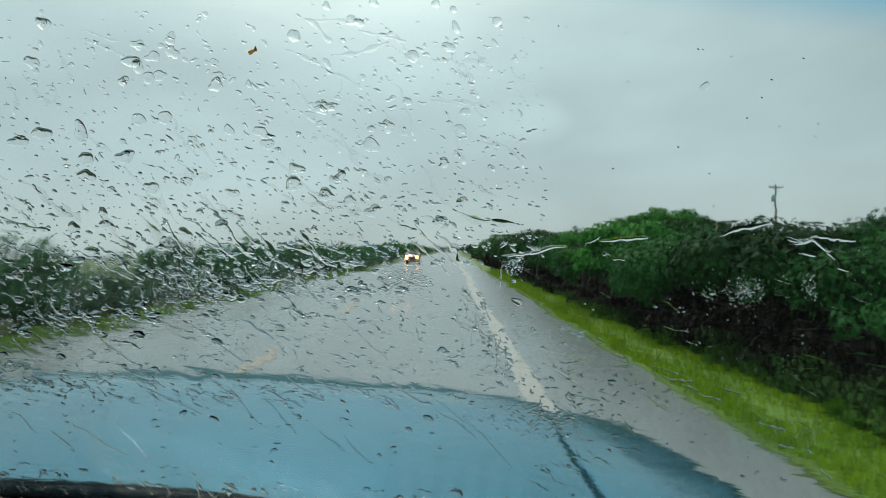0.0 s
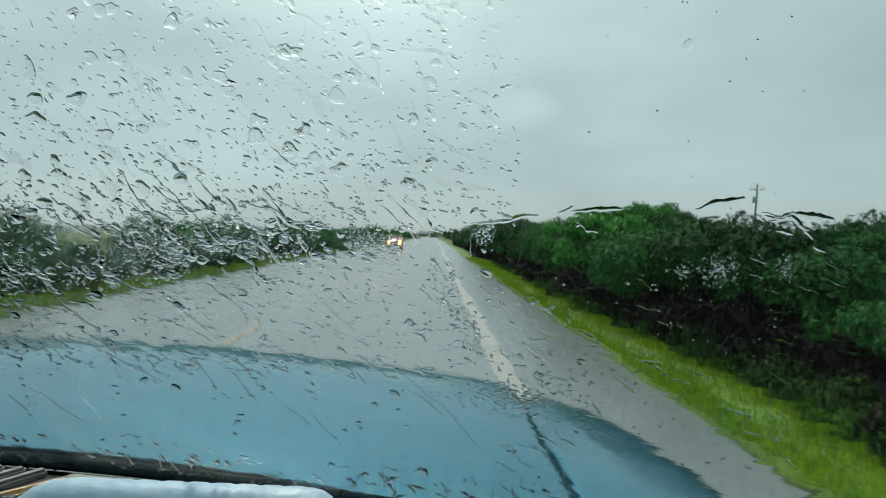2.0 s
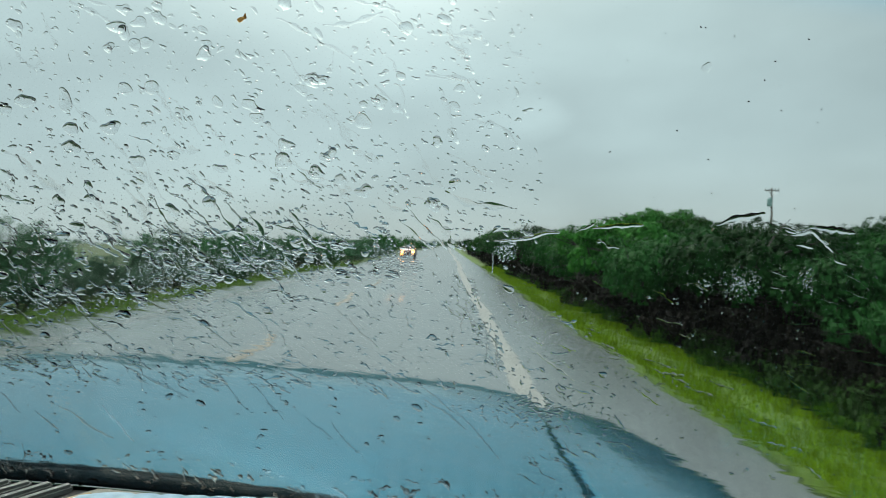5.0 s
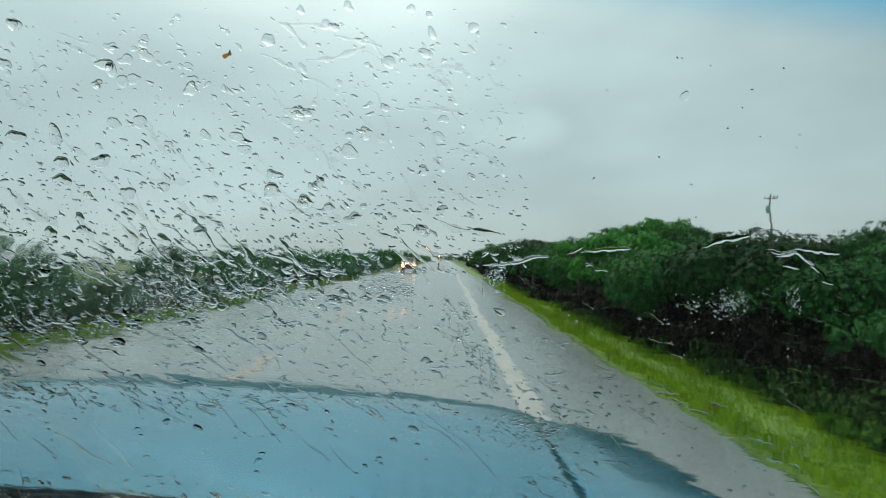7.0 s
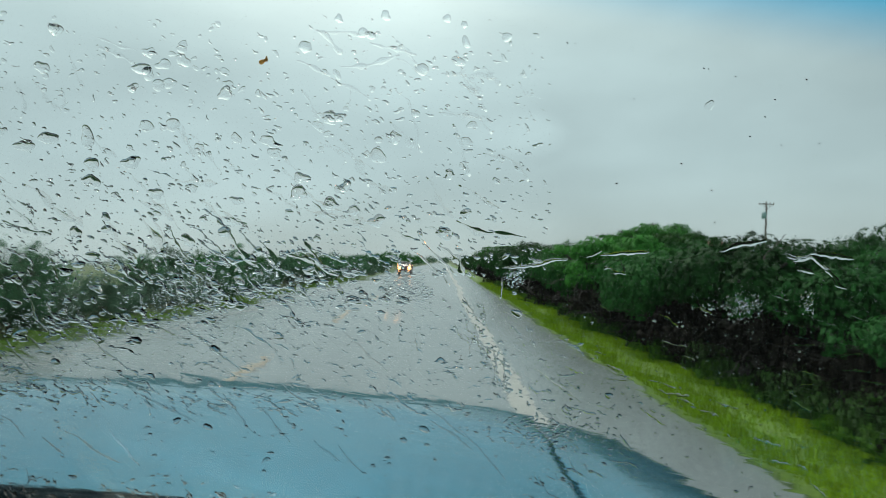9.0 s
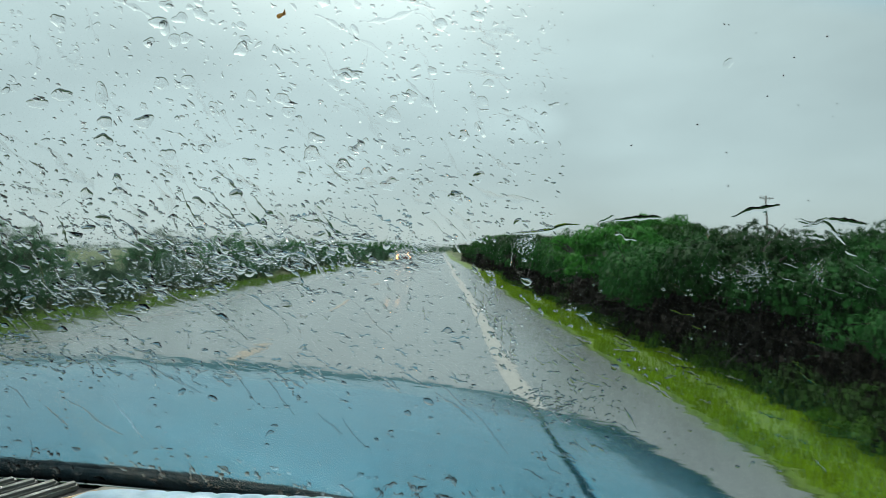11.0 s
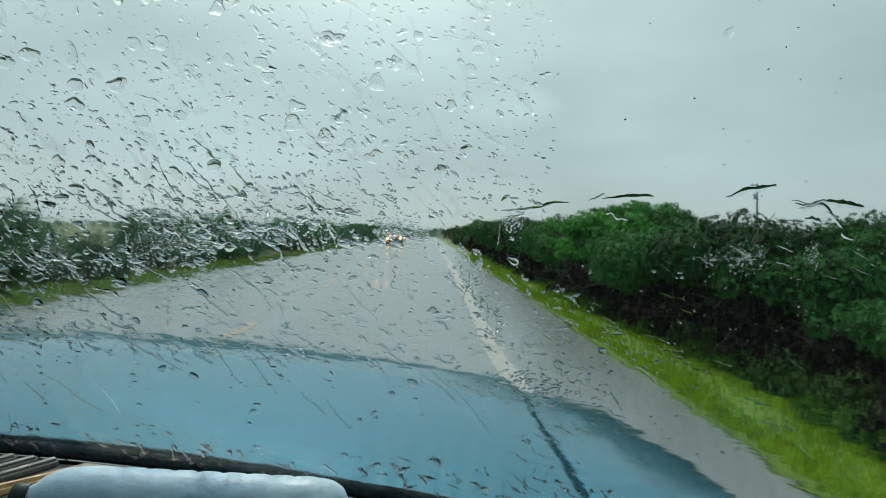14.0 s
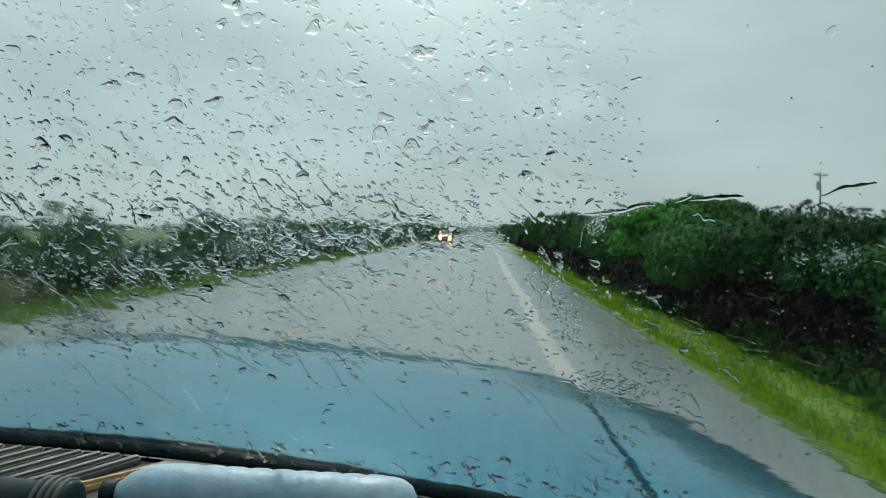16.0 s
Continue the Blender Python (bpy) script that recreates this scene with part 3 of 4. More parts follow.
# takes the hazed leaf colour, so distance haze is in the paint
woods("horizon_woods", -500, 500, 480, 760, 300, 3.5, 6.5, 33, "low woods on the horizon, rain haze in their leaf colour", M_LEAF2)
woods("field_scrub", 24, 120, 70, 200, 60, 1.6, 3.4, 34, "scattered scrub in the meadow behind the hedge", M_LEAF)

# ---- utility poles ----


def utility_pole(with_box):
    root = new("utility_pole")
    v, f = lathe([(0.16, -0.6), (0.155, 0.5), (0.13, 5), (0.10, 9.3), (0.02, 9.36)], 12)
    link_mesh("post", v, f, M_WOOD, True, root)
    bm = bmesh.new()
    box(bm, (-1.25, -0.16, 8.85), (1.25, -0.05, 8.99), 0.012)
    part("crossarm", bm, M_WOOD, root)
    for sx in (-1, 1):
        bm = bmesh.new()
        box(bm, (-0.025, -0.19, 0), (0.025, -0.16, 0.95), 0.0, Matrix.Translation((0, 0, 8.25)) @ Matrix.Rotation(radians(48 * sx), 4, "Y"))
        part("brace", bm, M_METAL, root)
    for x in (-1.15, -0.55, 0.55, 1.15):
        v, f = lathe([(0.02, 8.97), (0.05, 9.02), (0.035, 9.06), (0.055, 9.11), (0.03, 9.17), (0.01, 9.2)], 10)
        ob = link_mesh("insulator", v, f, M_PORCELAIN, True, root)
        ob.location = (x, -0.105, 0)
    if with_box:
        v, f = lathe([(0.22, 6.9), (0.27, 6.95), (0.27, 7.75), (0.24, 7.85), (0.08, 7.9)], 16)
        ob = link_mesh("transformer", v, f, M_TEAL, True, root, "pale teal transformer can")
        ob.location = (-0.42, -0.1, 0)
    return root


for i, (x, y) in enumerate(((43.5, 88), (43.5, 136), (43.8, 184), (44, 232))):
    ob = utility_pole(i == 0)
    ob.matrix_basis = pose(x, y, ground_z(x, y), 0, 0.6 - 0.5 * i, 20)
    tagged(ob, "weathered wooden utility pole with crossarm" + (" and teal transformer" if i == 0 else ""), "utility pole", "pole line")

# ---- farmhouse behind the hedge ----


def farmhouse():
    root = new("house")
    bm = bmesh.new()
    box(bm, (-6, -4, -0.3), (6, 4, 2.9))
    part("wall", bm, material("pale_plaster", (0.55, 0.5, 0.43), rough=0.8, vary=0.15, scale=0.6), root)
    v = [(-6.5, -4.6, 2.85), (6.5, -4.6, 2.85), (6.5, 4.6, 2.85), (-6.5, 4.6, 2.85), (-5.5, 0, 4.9), (5.5, 0, 4.9)]
    f = [(0, 1, 5, 4), (2, 3, 4, 5), (1, 2, 5), (3, 0, 4), (3, 2, 1, 0)]
    link_mesh("roof", v, f, material("terracotta_roof", (0.27, 0.13, 0.085), rough=0.7, vary=0.25, scale=1.0, fine=8.0), False, root)
    for x in (-3.5, 3.2):
        bm = bmesh.new()
        box(bm, (x - 0.6, -4.05, 1.0), (x + 0.6, -3.98, 2.2), 0.01)
        part("window", bm, M_BLACK, root)
    bm = bmesh.new()
    box(bm, (-0.5, -4.06, -0.1), (0.5, -3.98, 2.05), 0.01)
    part("door", bm, M_WOOD, root)
    return root


house = farmhouse()
house.matrix_basis = pose(52, 128, ground_z(52, 128), 0, 0, 14)
tagged(house, "small farmhouse with terracotta roof behind the hedge", "house")

# ---- oncoming car, far up the road ----


def wheel(parent, x, y, r, width):
    v, f = lathe([(r * 0.62, -width / 2), (r * 0.95, -width / 2), (r, -width * 0.35), (r, width * 0.35), (r * 0.95, width / 2), (r * 0.62, width / 2)], 24, "x")
    w = link_mesh("wheel", v, f, M_TYRE, True, parent)
    w.location = (x, y, r)
    v, f = lathe([(r * 0.6, -width * 0.4), (r * 0.6, width * 0.4), (r * 0.2, width * 0.45)], 16, "x")
    link_mesh("rim", v, f, M_METAL, True, w)
    return w


def oncoming_car():
    root = new("car")
    prof = [(-2.1, 0.35), (-2.1, 0.8), (-1.95, 0.95), (-0.95, 1.05), (-0.35, 1.5), (1.0, 1.55), (1.75, 1.1), (2.1, 1.0), (2.15, 0.4)]
    v, f, n = [], [], len(prof)
    for x in (-0.86, -0.8, 0.8, 0.86):
        for y, z in prof:
            top = z > 1.08
            v.append((x * (0.82 if top else 1.0), y * (0.985 if abs(x) > 0.83 else 1), z * (0.985 if abs(x) > 0.83 else 1)))
    for s in range(3):
        for i in range(n):
            j = (i + 1) % n
            f.append((s * n + i, s * n + j, (s + 1) * n + j, (s + 1) * n + i))
    f += [tuple(range(n)), tuple(range(4 * n - 1, 3 * n - 1, -1))]
    link_mesh("body", v, f, material("dark_red_paint", (0.12, 0.03, 0.025), rough=0.25, vary=0.1, coat=0.5), True, root)
    v = [(-0.6, -0.955, 1.09), (0.6, -0.955, 1.09), (0.55, -0.42, 1.47), (-0.55, -0.42, 1.47)]
    v += [(x, y - 0.02, z + 0.02) for x, y, z in v]
    link_mesh("windscreen", v, [(3, 2, 1, 0), (4, 5, 6, 7), (0, 1, 5, 4), (1, 2, 6, 5), (2, 3, 7, 6), (3, 0, 4, 7)], M_BLACK, False, root)
    lamp = bpy.data.materials.new("headlight_glow")
    lamp.use_nodes = True
    b = lamp.node_tree.nodes["Principled BSDF"]
    b.inputs["Base Color"].default_value = (0.8, 0.6, 0.35, 1)
    b.inputs["Emission Color"].default_value = (1.0, 0.45, 0.13, 1)
    b.inputs["Emission Strength"].default_value = 8.0
    for x in (-0.62, 0.62):
        vv, ff = lathe([(0.17, -0.03), (0.16, 0.02), (0.06, 0.05)], 14)
        h = link_mesh("headlight", vv, ff, lamp, True, root, "lit amber headlight")
        h.matrix_basis = pose(x, -2.09, 0.72, 90, 0, 0)
    for x in (-0.75, 0.75):
        for y in (-1.35, 1.35):
            wheel(root, x, y, 0.31, 0.2)
    return root


other = oncoming_car()
other.matrix_basis = pose(-4.5, 80, -0.03)
tagged(other, "dark red car with lit headlights on the wet road", "car")

# ---- the car that carries the camera ----
CX = -0.5                               # its middle line
RAKE, FOOT = radians(35), 1.155         # slope of the windscreen and height of its foot
ROLL = 0.08                             # it leans to the verge by the road's crossfall


def lean_z(x):
    return -ROLL * (x - CX)


def on_glass(x, s):
    """A place on the outer face of the windscreen: x across, s metres up the slope."""
    return Vector((x, 0.95 - s * math.cos(RAKE) - 0.2 * (x - CX) ** 2, FOOT + s * math.sin(RAKE) + lean_z(x)))


def glass_normal(x, s):
    a = on_glass(x + 0.002, s) - on_glass(x - 0.002, s)
    b = on_glass(x, s + 0.002) - on_glass(x, s - 0.002)
    return a.cross(b).normalized()


EYE = Vector((0.018, 0.0, 1.497))


def along(u, w):
    """Where a line of sight of slopes u (to the right) and w (up) from the middle of the seat meets the glass: x, s."""
    y = 0.45
    for _ in range(30):
        x, z = EYE.x + u * y, EYE.z + w * y
        s = (z - FOOT - lean_z(x)) / math.sin(RAKE)
        y += 0.5 * (0.95 - s * math.cos(RAKE) - 0.2 * (x - CX) ** 2 - y)
    return x, s


car = tagged(new("car"), "light-blue pickup with a rain-covered windscreen on the wet road", "car")


def hood_skin(u, v):
    """The painted skin over the engine, u across and v from the glass to the nose."""
    x = CX - 0.780 + 1.56 * u
    k = (x - CX) / 0.79
    y1 = 2.17 - 0.07 * k ** 4
    y0 = 0.982 - 0.122 * k ** 2
    y = y0 + (y1 - y0) * v
    z = 1.16 - 0.022 * v - 0.028 * k ** 2 + lean_z(x)
    z -= 0.085 * max(0.0, v - 0.66) ** 1.1 + 0.03 * max(0.0, (v - 0.96) / 0.04) ** 2
    z -= 0.008 * max(0, (abs(k) - 0.95) / 0.05) ** 2
    return (x, y, z)


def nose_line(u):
    """Where the hood ends and the front strip with the dark reflection in its colour begins."""
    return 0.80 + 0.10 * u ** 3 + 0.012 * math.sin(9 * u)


def hood():
    v, f = sheet(lambda u, w: hood_skin(u, w * nose_line(u)), 72, 50, 0.007)
    flat_rim(link_mesh("hood", v, f, M_PAINT, True, car, "wet light-blue hood reflecting the grey sky"), 72, 50)

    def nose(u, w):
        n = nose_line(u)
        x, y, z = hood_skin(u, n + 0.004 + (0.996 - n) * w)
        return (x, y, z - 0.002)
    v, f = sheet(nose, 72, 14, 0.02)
    flat_rim(link_mesh("header_panel", v, f, M_NOSE_DARK, True, car, "front edge of the hood with a dark reflection put in its colour"), 72, 14)


def fender(side):
    def fn(u, v):
        front = 2.10 + 0.02 * (1 - u)
        y = 0.55 + (front - 0.55) * v
        out = 0.80 + (0.395 - 0.065 * max(0, (v - 0.45) / 0.55) ** 1.8)
        a = 0.787 + (out - 0.787) * min(1, u / 0.8)
        drop = 0.026 + 0.03 * u ** 2 + 0.022 * v
        if u > 0.25:
            drop += 0.05 * (min(u, 0.8) - 0.25)
        if u > 0.6:
            drop += 1.3 * (min(u, 0.8) - 0.6) ** 2
        if u > 0.8:
            drop += 1.1 * (u - 0.8)
        if u > 0.8:
            drop += (u - 0.8) / 0.2 * 0.30
        x = CX + side * a
        z = 1.16 - 0.022 * v - drop + lean_z(x)
        z -= 0.08 * max(0.0, v - 0.4) ** 1.6 + 0.03 * max(0.0, (v - 0.96) / 0.04) ** 2
        return (x, y, z)
    v, f = sheet(fn, 30, 50, 0.015)
    if side < 0:
        f = [q[::-1] for q in f]
    return flat_rim(link_mesh("fender", v, f, M_PAINT, True, car, "wet light-blue front fender"), 30, 50)


hood()
fender(1)
fender(-1)


def car_shell():
    bm = bmesh.new()
    box(bm, (CX - 0.93, 2.02, 0.42), (CX + 0.93, 2.10, 0.93), 0.02)
    part("front_panel", bm, M_PAINT, car)
    bm = bmesh.new()
    box(bm, (CX - 0.95, 2.06, 0.40), (CX + 0.95, 2.2, 0.62), 0.03)
    part("bumper", bm, M_METAL, car)
    bm = bmesh.new()
    box(bm, (CX - 0.78, 0.62, 0.45), (CX + 0.78, 2.0, 0.95), 0.02)
    part("engine_bay", bm, M_BLACK, car)
    # roof, solid sides and rear are out of view, added to block daylight
    def top(u, v):
        x = CX - 1.04 + 2.08 * u
        p = on_glass(x, 0.93)
        return (x, p.y + (-1.53 - p.y) * v, p.z + 0.03 + 0.06 * math.sin(math.pi * v * 0.9))
    v, f = sheet(top, 24, 16, 0.035)
    link_mesh("roof", v, f, M_PAINT, True, car)
    for s in (-1, 1):
        bm = bmesh.new()
        x = CX + s * 1.04
        edge = [on_glass(x, 0.94 * k / 8 - 0.03) for k in range(9)]
        ring = [(-1.5, 0.45), (edge[0].y, 0.45)] + [(p.y, p.z) for p in edge] + [(-0.7, edge[-1].z + 0.09), (-1.5, edge[-1].z + 0.03)]
        near = [bm.verts.new((x, y, z)) for y, z in ring]
        off = [bm.verts.new((x + s * 0.04, y, z)) for y, z in ring]
        bm.faces.new(near)
        bm.faces.new(off[::-1])
        for i in range(len(ring)):
            j = (i + 1) % len(ring)
            bm.faces.new((near[j], near[i], off[i], off[j]))
        part("side_panel", bm, M_TRIM, car)
        bm = bmesh.new()
        box(bm, (min(x + s * 0.042, x + s * 0.07), -1.48, 0.44), (max(x + s * 0.042, x + s * 0.07), 0.72, 1.06), 0.012)
        door = part("door", bm, M_PAINT, car)
        bm = bmesh.new()
        box(bm, (min(x + s * 0.07, x + s * 0.085), -0.35, 0.93), (max(x + s * 0.07, x + s * 0.085), -0.19, 0.96), 0.005)
        part("door_handle", bm, M_BLACK, door)
        bm = bmesh.new()
        pane = [(-1.3, 1.1), (0.36, 1.1), (-0.08, 1.5), (-1.22, 1.52)]
        rows = [[bm.verts.new((x + s * o, y, z + lean_z(x))) for y, z in pane] for o in (0.042, 0.052)]
        bm.faces.new(rows[0])
        bm.faces.new(rows[1][::-1])
        for i in range(4):
            j = (i + 1) % 4
            bm.faces.new((rows[0][j], rows[0][i], rows[1][i], rows[1][j]))
        bmesh.ops.recalc_face_normals(bm, faces=bm.faces)
        part("side_window", bm, M_SIDEGLASS, car, "dark rain-wet side window")
        # fender side with its wheel arch
        bm = bmesh.new()
        arch = [(1.45 + 0.43 * math.cos(a), 0.40 + 0.43 * math.sin(a)) for a in np.linspace(0.1, math.pi - 0.1, 13)]
        ring = [(2.08, 0.42)] + arch + [(0.54, 0.42), (0.54, 0.93), (2.08, 0.86)]
        a0, a1 = CX + s * 1.03, CX + s * 1.0
        near = [bm.verts.new((a0, y, z)) for y, z in ring]
        off = [bm.verts.new((a1, y, z)) for y, z in ring]
        for fc in (near, off[::-1]):
            bm.faces.new(fc)
        for i in range(len(ring)):
            j = (i + 1) % len(ring)
            bm.faces.new((near[j], near[i], off[i], off[j]))
        bmesh.ops.triangulate(bm, faces=[fc for fc in bm.faces if len(fc.verts) > 4])
        bmesh.ops.recalc_face_normals(bm, faces=bm.faces)
        part("fender_side", bm, M_PAINT, car)
    bm = bmesh.new()
    box(bm, (CX - 1.0, -1.56, 0.45), (CX + 1.0, -1.5, 1.66), 0.01)
    part("rear_panel", bm, M_TRIM, car)
    bm = bmesh.new()
    box(bm, (CX - 0.98, -1.5, 0.40), (CX + 0.98, 0.62, 0.46), 0.01)
    part("cabin_floor", bm, M_TRIM, car)
    for x in (CX - 0.82, CX + 0.82):
        for y in (1.45, -1.1):
            wheel(car, x, y, 0.36, 0.24)
    # cowl and rubber seal along the foot of the glass
    pts = [on_glass(CX - 0.95 + 1.9 * i / 40, -0.012) + Vector((0, 0.012, 0.007)) for i in range(41)]
    v, f = tube(pts, [0.0120 + 0.002 * noise.noise((i * 1.7, 0, 0)) for i in range(41)], 8)
    link_mesh("glass_seal", v, f, M_SEAL, True, car, "black rubber seal at the foot of the windscreen")
    # added black strip that hides a bright line on the hood's rear rim
    pts = [Vector(hood_skin(i / 60, 0.004)) + Vector((0, 0, 0.002)) for i in range(61)]
    v, f = tube(pts, [0.0062 + 0.0016 * noise.noise((i * 1.3, 4, 0)) for i in range(61)], 8)
    link_mesh("hood_seal", v, f, M_SEAL, True, car, "black strip added over the bright rear rim of the hood")

    def cowl(u, v):
        x = CX - 0.93 + 1.86 * u
        p = on_glass(x, -0.03)
        k = (x - CX) / 0.79
        y1 = 0.982 - 0.122 * k ** 2 + 0.02
        return (x, p.y + 0.0 + (y1 - p.y) * v, 1.128 - 0.028 * k ** 2 * v + lean_z(x) - 0.02 * math.sin(math.pi * v))
    v, f = sheet(cowl, 40, 6, 0.012)
    link_mesh("cowl", v, f, M_BLACK, True, car)


car_shell()


def windscreen():
    nu, nv, t = 60, 44, 0.005
    xs = [CX - 1.02 + 2.04 * i / nu for i in range(nu + 1)]
    ss = [-0.03 + 0.97 * j / nv for j in range(nv + 1)]
    outer = [on_glass(x, s) for s in ss for x in xs]
    inner = [on_glass(x, s) - glass_normal(x, s) * t for s in ss for x in xs]
    n = len(outer)
    v = [tuple(p) for p in outer + inner]
    q = [(j * (nu + 1) + i, j * (nu + 1) + i + 1, (j + 1) * (nu + 1) + i + 1, (j + 1) * (nu + 1) + i) for j in range(nv) for i in range(nu)]
    f = q + [tuple(n + k for k in c[::-1]) for c in q]
    ring = [i for i in range(nu + 1)] + [(j + 1) * (nu + 1) - 1 for j in range(1, nv + 1)] + \
           [nv * (nu + 1) + i for i in range(nu - 1, -1, -1)] + [j * (nu + 1) for j in range(nv - 1, 0, -1)]
    f += [(b, a, n + a, n + b) for a, b in zip(ring, ring[1:] + ring[:1])]
    ob = link_mesh("windscreen", v, f, M_GLASS, True, car, "rain-wet curved windscreen glass")
    ob.data.materials.append(M_FILM)
    for p in ob.data.polygons[:len(q)]:
        p.material_index = 1
    ob.visible_shadow = False
    return ob


windscreen()


# ---- rain on the windscreen ----


def cap(cx, cs, outline, height, rings, verts, faces, steep=0.5):
    """A drop lying on the glass. outline: (dx, ds) offsets in metres; height in metres."""
    n = glass_normal(cx, cs)
    lift = n * 0.0003
    m = len(outline)
    base = len(verts)
    for r in range(rings):
        k = math.cos(0.5 * math.pi * r / rings)
        hz = height * (1 - k * k) ** steep
        for dx, ds in outline:
            verts.append(tuple(on_glass(cx + dx * k, cs + ds * k) + lift + n * hz))
    top = len(verts)
    verts.append(tuple(on_glass(cx, cs) + lift + n * height))
    for r in range(rings - 1):
        for i in range(m):
            j = (i + 1) % m
            faces.append((base + r * m + i, base + r * m + j, base + (r + 1) * m + j, base + (r + 1) * m + i))
    for i in range(m):
        faces.append((base + (rings - 1) * m + i, base + (rings - 1) * m + (i + 1) % m, top))
    under = len(verts)
    verts += verts[base:base + m]
    faces.append(tuple(under + i for i in range(m))[::-1])


def drop(rng, u, w, r, long, lean, verts, faces, segs=12, rings=3, flat=0.085, steep=0.5, rough=1.0):
    """A drop seen at slopes u, w with radius r (slope units), drawn out by long along the angle lean."""
    cx, cs = along(u, w)
    ph = rng.random(3) * 6.283
    am = rng.random(3) * np.array([0.16, 0.12, 0.07]) * rough
    x1, s1 = along(u + 0.004, w)
    x2, s2 = along(u, w + 0.004)
    jx, js, kx, ks = (x1 - cx) / 0.004, (s1 - cs) / 0.004, (x2 - cx) / 0.004, (s2 - cs) / 0.004
    ca, sa = math.cos(lean), math.sin(lean)
    heavy = min(0.55, 0.3 * (long - 1)) * (0.4 + 0.8 * rng.random())       # the lower end is fuller
    bent = rng.normal() * min(0.9, 0.4 * (long - 1))
    out = []
    for i in range(segs):
        t = 2 * math.pi * i / segs
        q = 1 + am[0] * math.cos(2 * t + ph[0]) + am[1] * math.cos(3 * t + ph[1]) + am[2] * math.cos(5 * t + ph[2])
        a, b = math.cos(t) * long * q * r, (math.sin(t) * (1 + heavy * math.cos(t)) * q + bent * (math.cos(t) ** 2 - 0.5) * (1 - 0.5 * math.cos(t))) * r
        du, dw = a * ca - b * sa, a * sa + b * ca
        out.append((du * jx + dw * kx, du * js + dw * ks))
    cap(cx, cs, out, r * flat * (0.75 + 0.5 * rng.random()), rings, verts, faces, steep)


def rivulet(rng, u, w, length, width, lean, wander, verts, faces, steps=14, tall=0.12, lumps=1.0):
    """A thread of water: a low ridge that wanders over the glass."""
    pts, a = [], lean
    for k in range(steps + 1):
        pts.append((u, w))
        a = lean + (a - lean) * 0.75 + rng.normal() * wander
        u += math.cos(a) * length / steps
        w += math.sin(a) * length / steps
    base, cross = len(verts), 7
    beat, ph = 0.7 + 0.9 * rng.random(), rng.random() * 6.283
    for k, (pu, pw) in enumerate(pts):
        q0, q1 = pts[max(0, k - 1)], pts[min(steps, k + 1)]
        d = Vector((q1[0] - q0[0], q1[1] - q0[1])).normalized()
        nx, ny = -d.y, d.x
        f_k = (k + 0.4) / (steps + 0.8)
        wd = width * (0.08 + 1.05 * math.sin(math.pi * f_k) ** 0.6 * (0.5 + 0.5 * f_k) * (0.75 + 0.5 * rng.random()) * (1 - lumps * (0.28 - 0.5 * math.sin(k * beat + ph))))
        n = None
        for c in range(cross):
            o = (c / (cross - 1) * 2 - 1)
            x, s = along(pu + nx * wd * o, pw + ny * wd * o)
            if n is None:
                n = glass_normal(x, s)
            verts.append(tuple(on_glass(x, s) + n * (0.0003 + wd * tall * math.cos(o * math.pi / 2) if abs(o) < 0.99 else 0.0003)))
    for k in range(steps):
        for c in range(cross - 1):
            i = base + k * cross + c
            faces.append((i, i + cross, i + cross + 1, i + 1))
    under = len(verts)
    for k in range(steps + 1):
        verts += [verts[base + k * cross], verts[base + k * cross + cross - 1]]
    for k in range(steps):
        i = under + 2 * k
        faces.append((i, i + 1, i + 3, i + 2))
    faces.append(tuple(base + c for c in range(cross)))
    faces.append(tuple(base + steps * cross + c for c in range(cross))[::-1])


PX = 1 / 1162.0                         # one thousandth of a radian, nearly: the unit of drop sizes


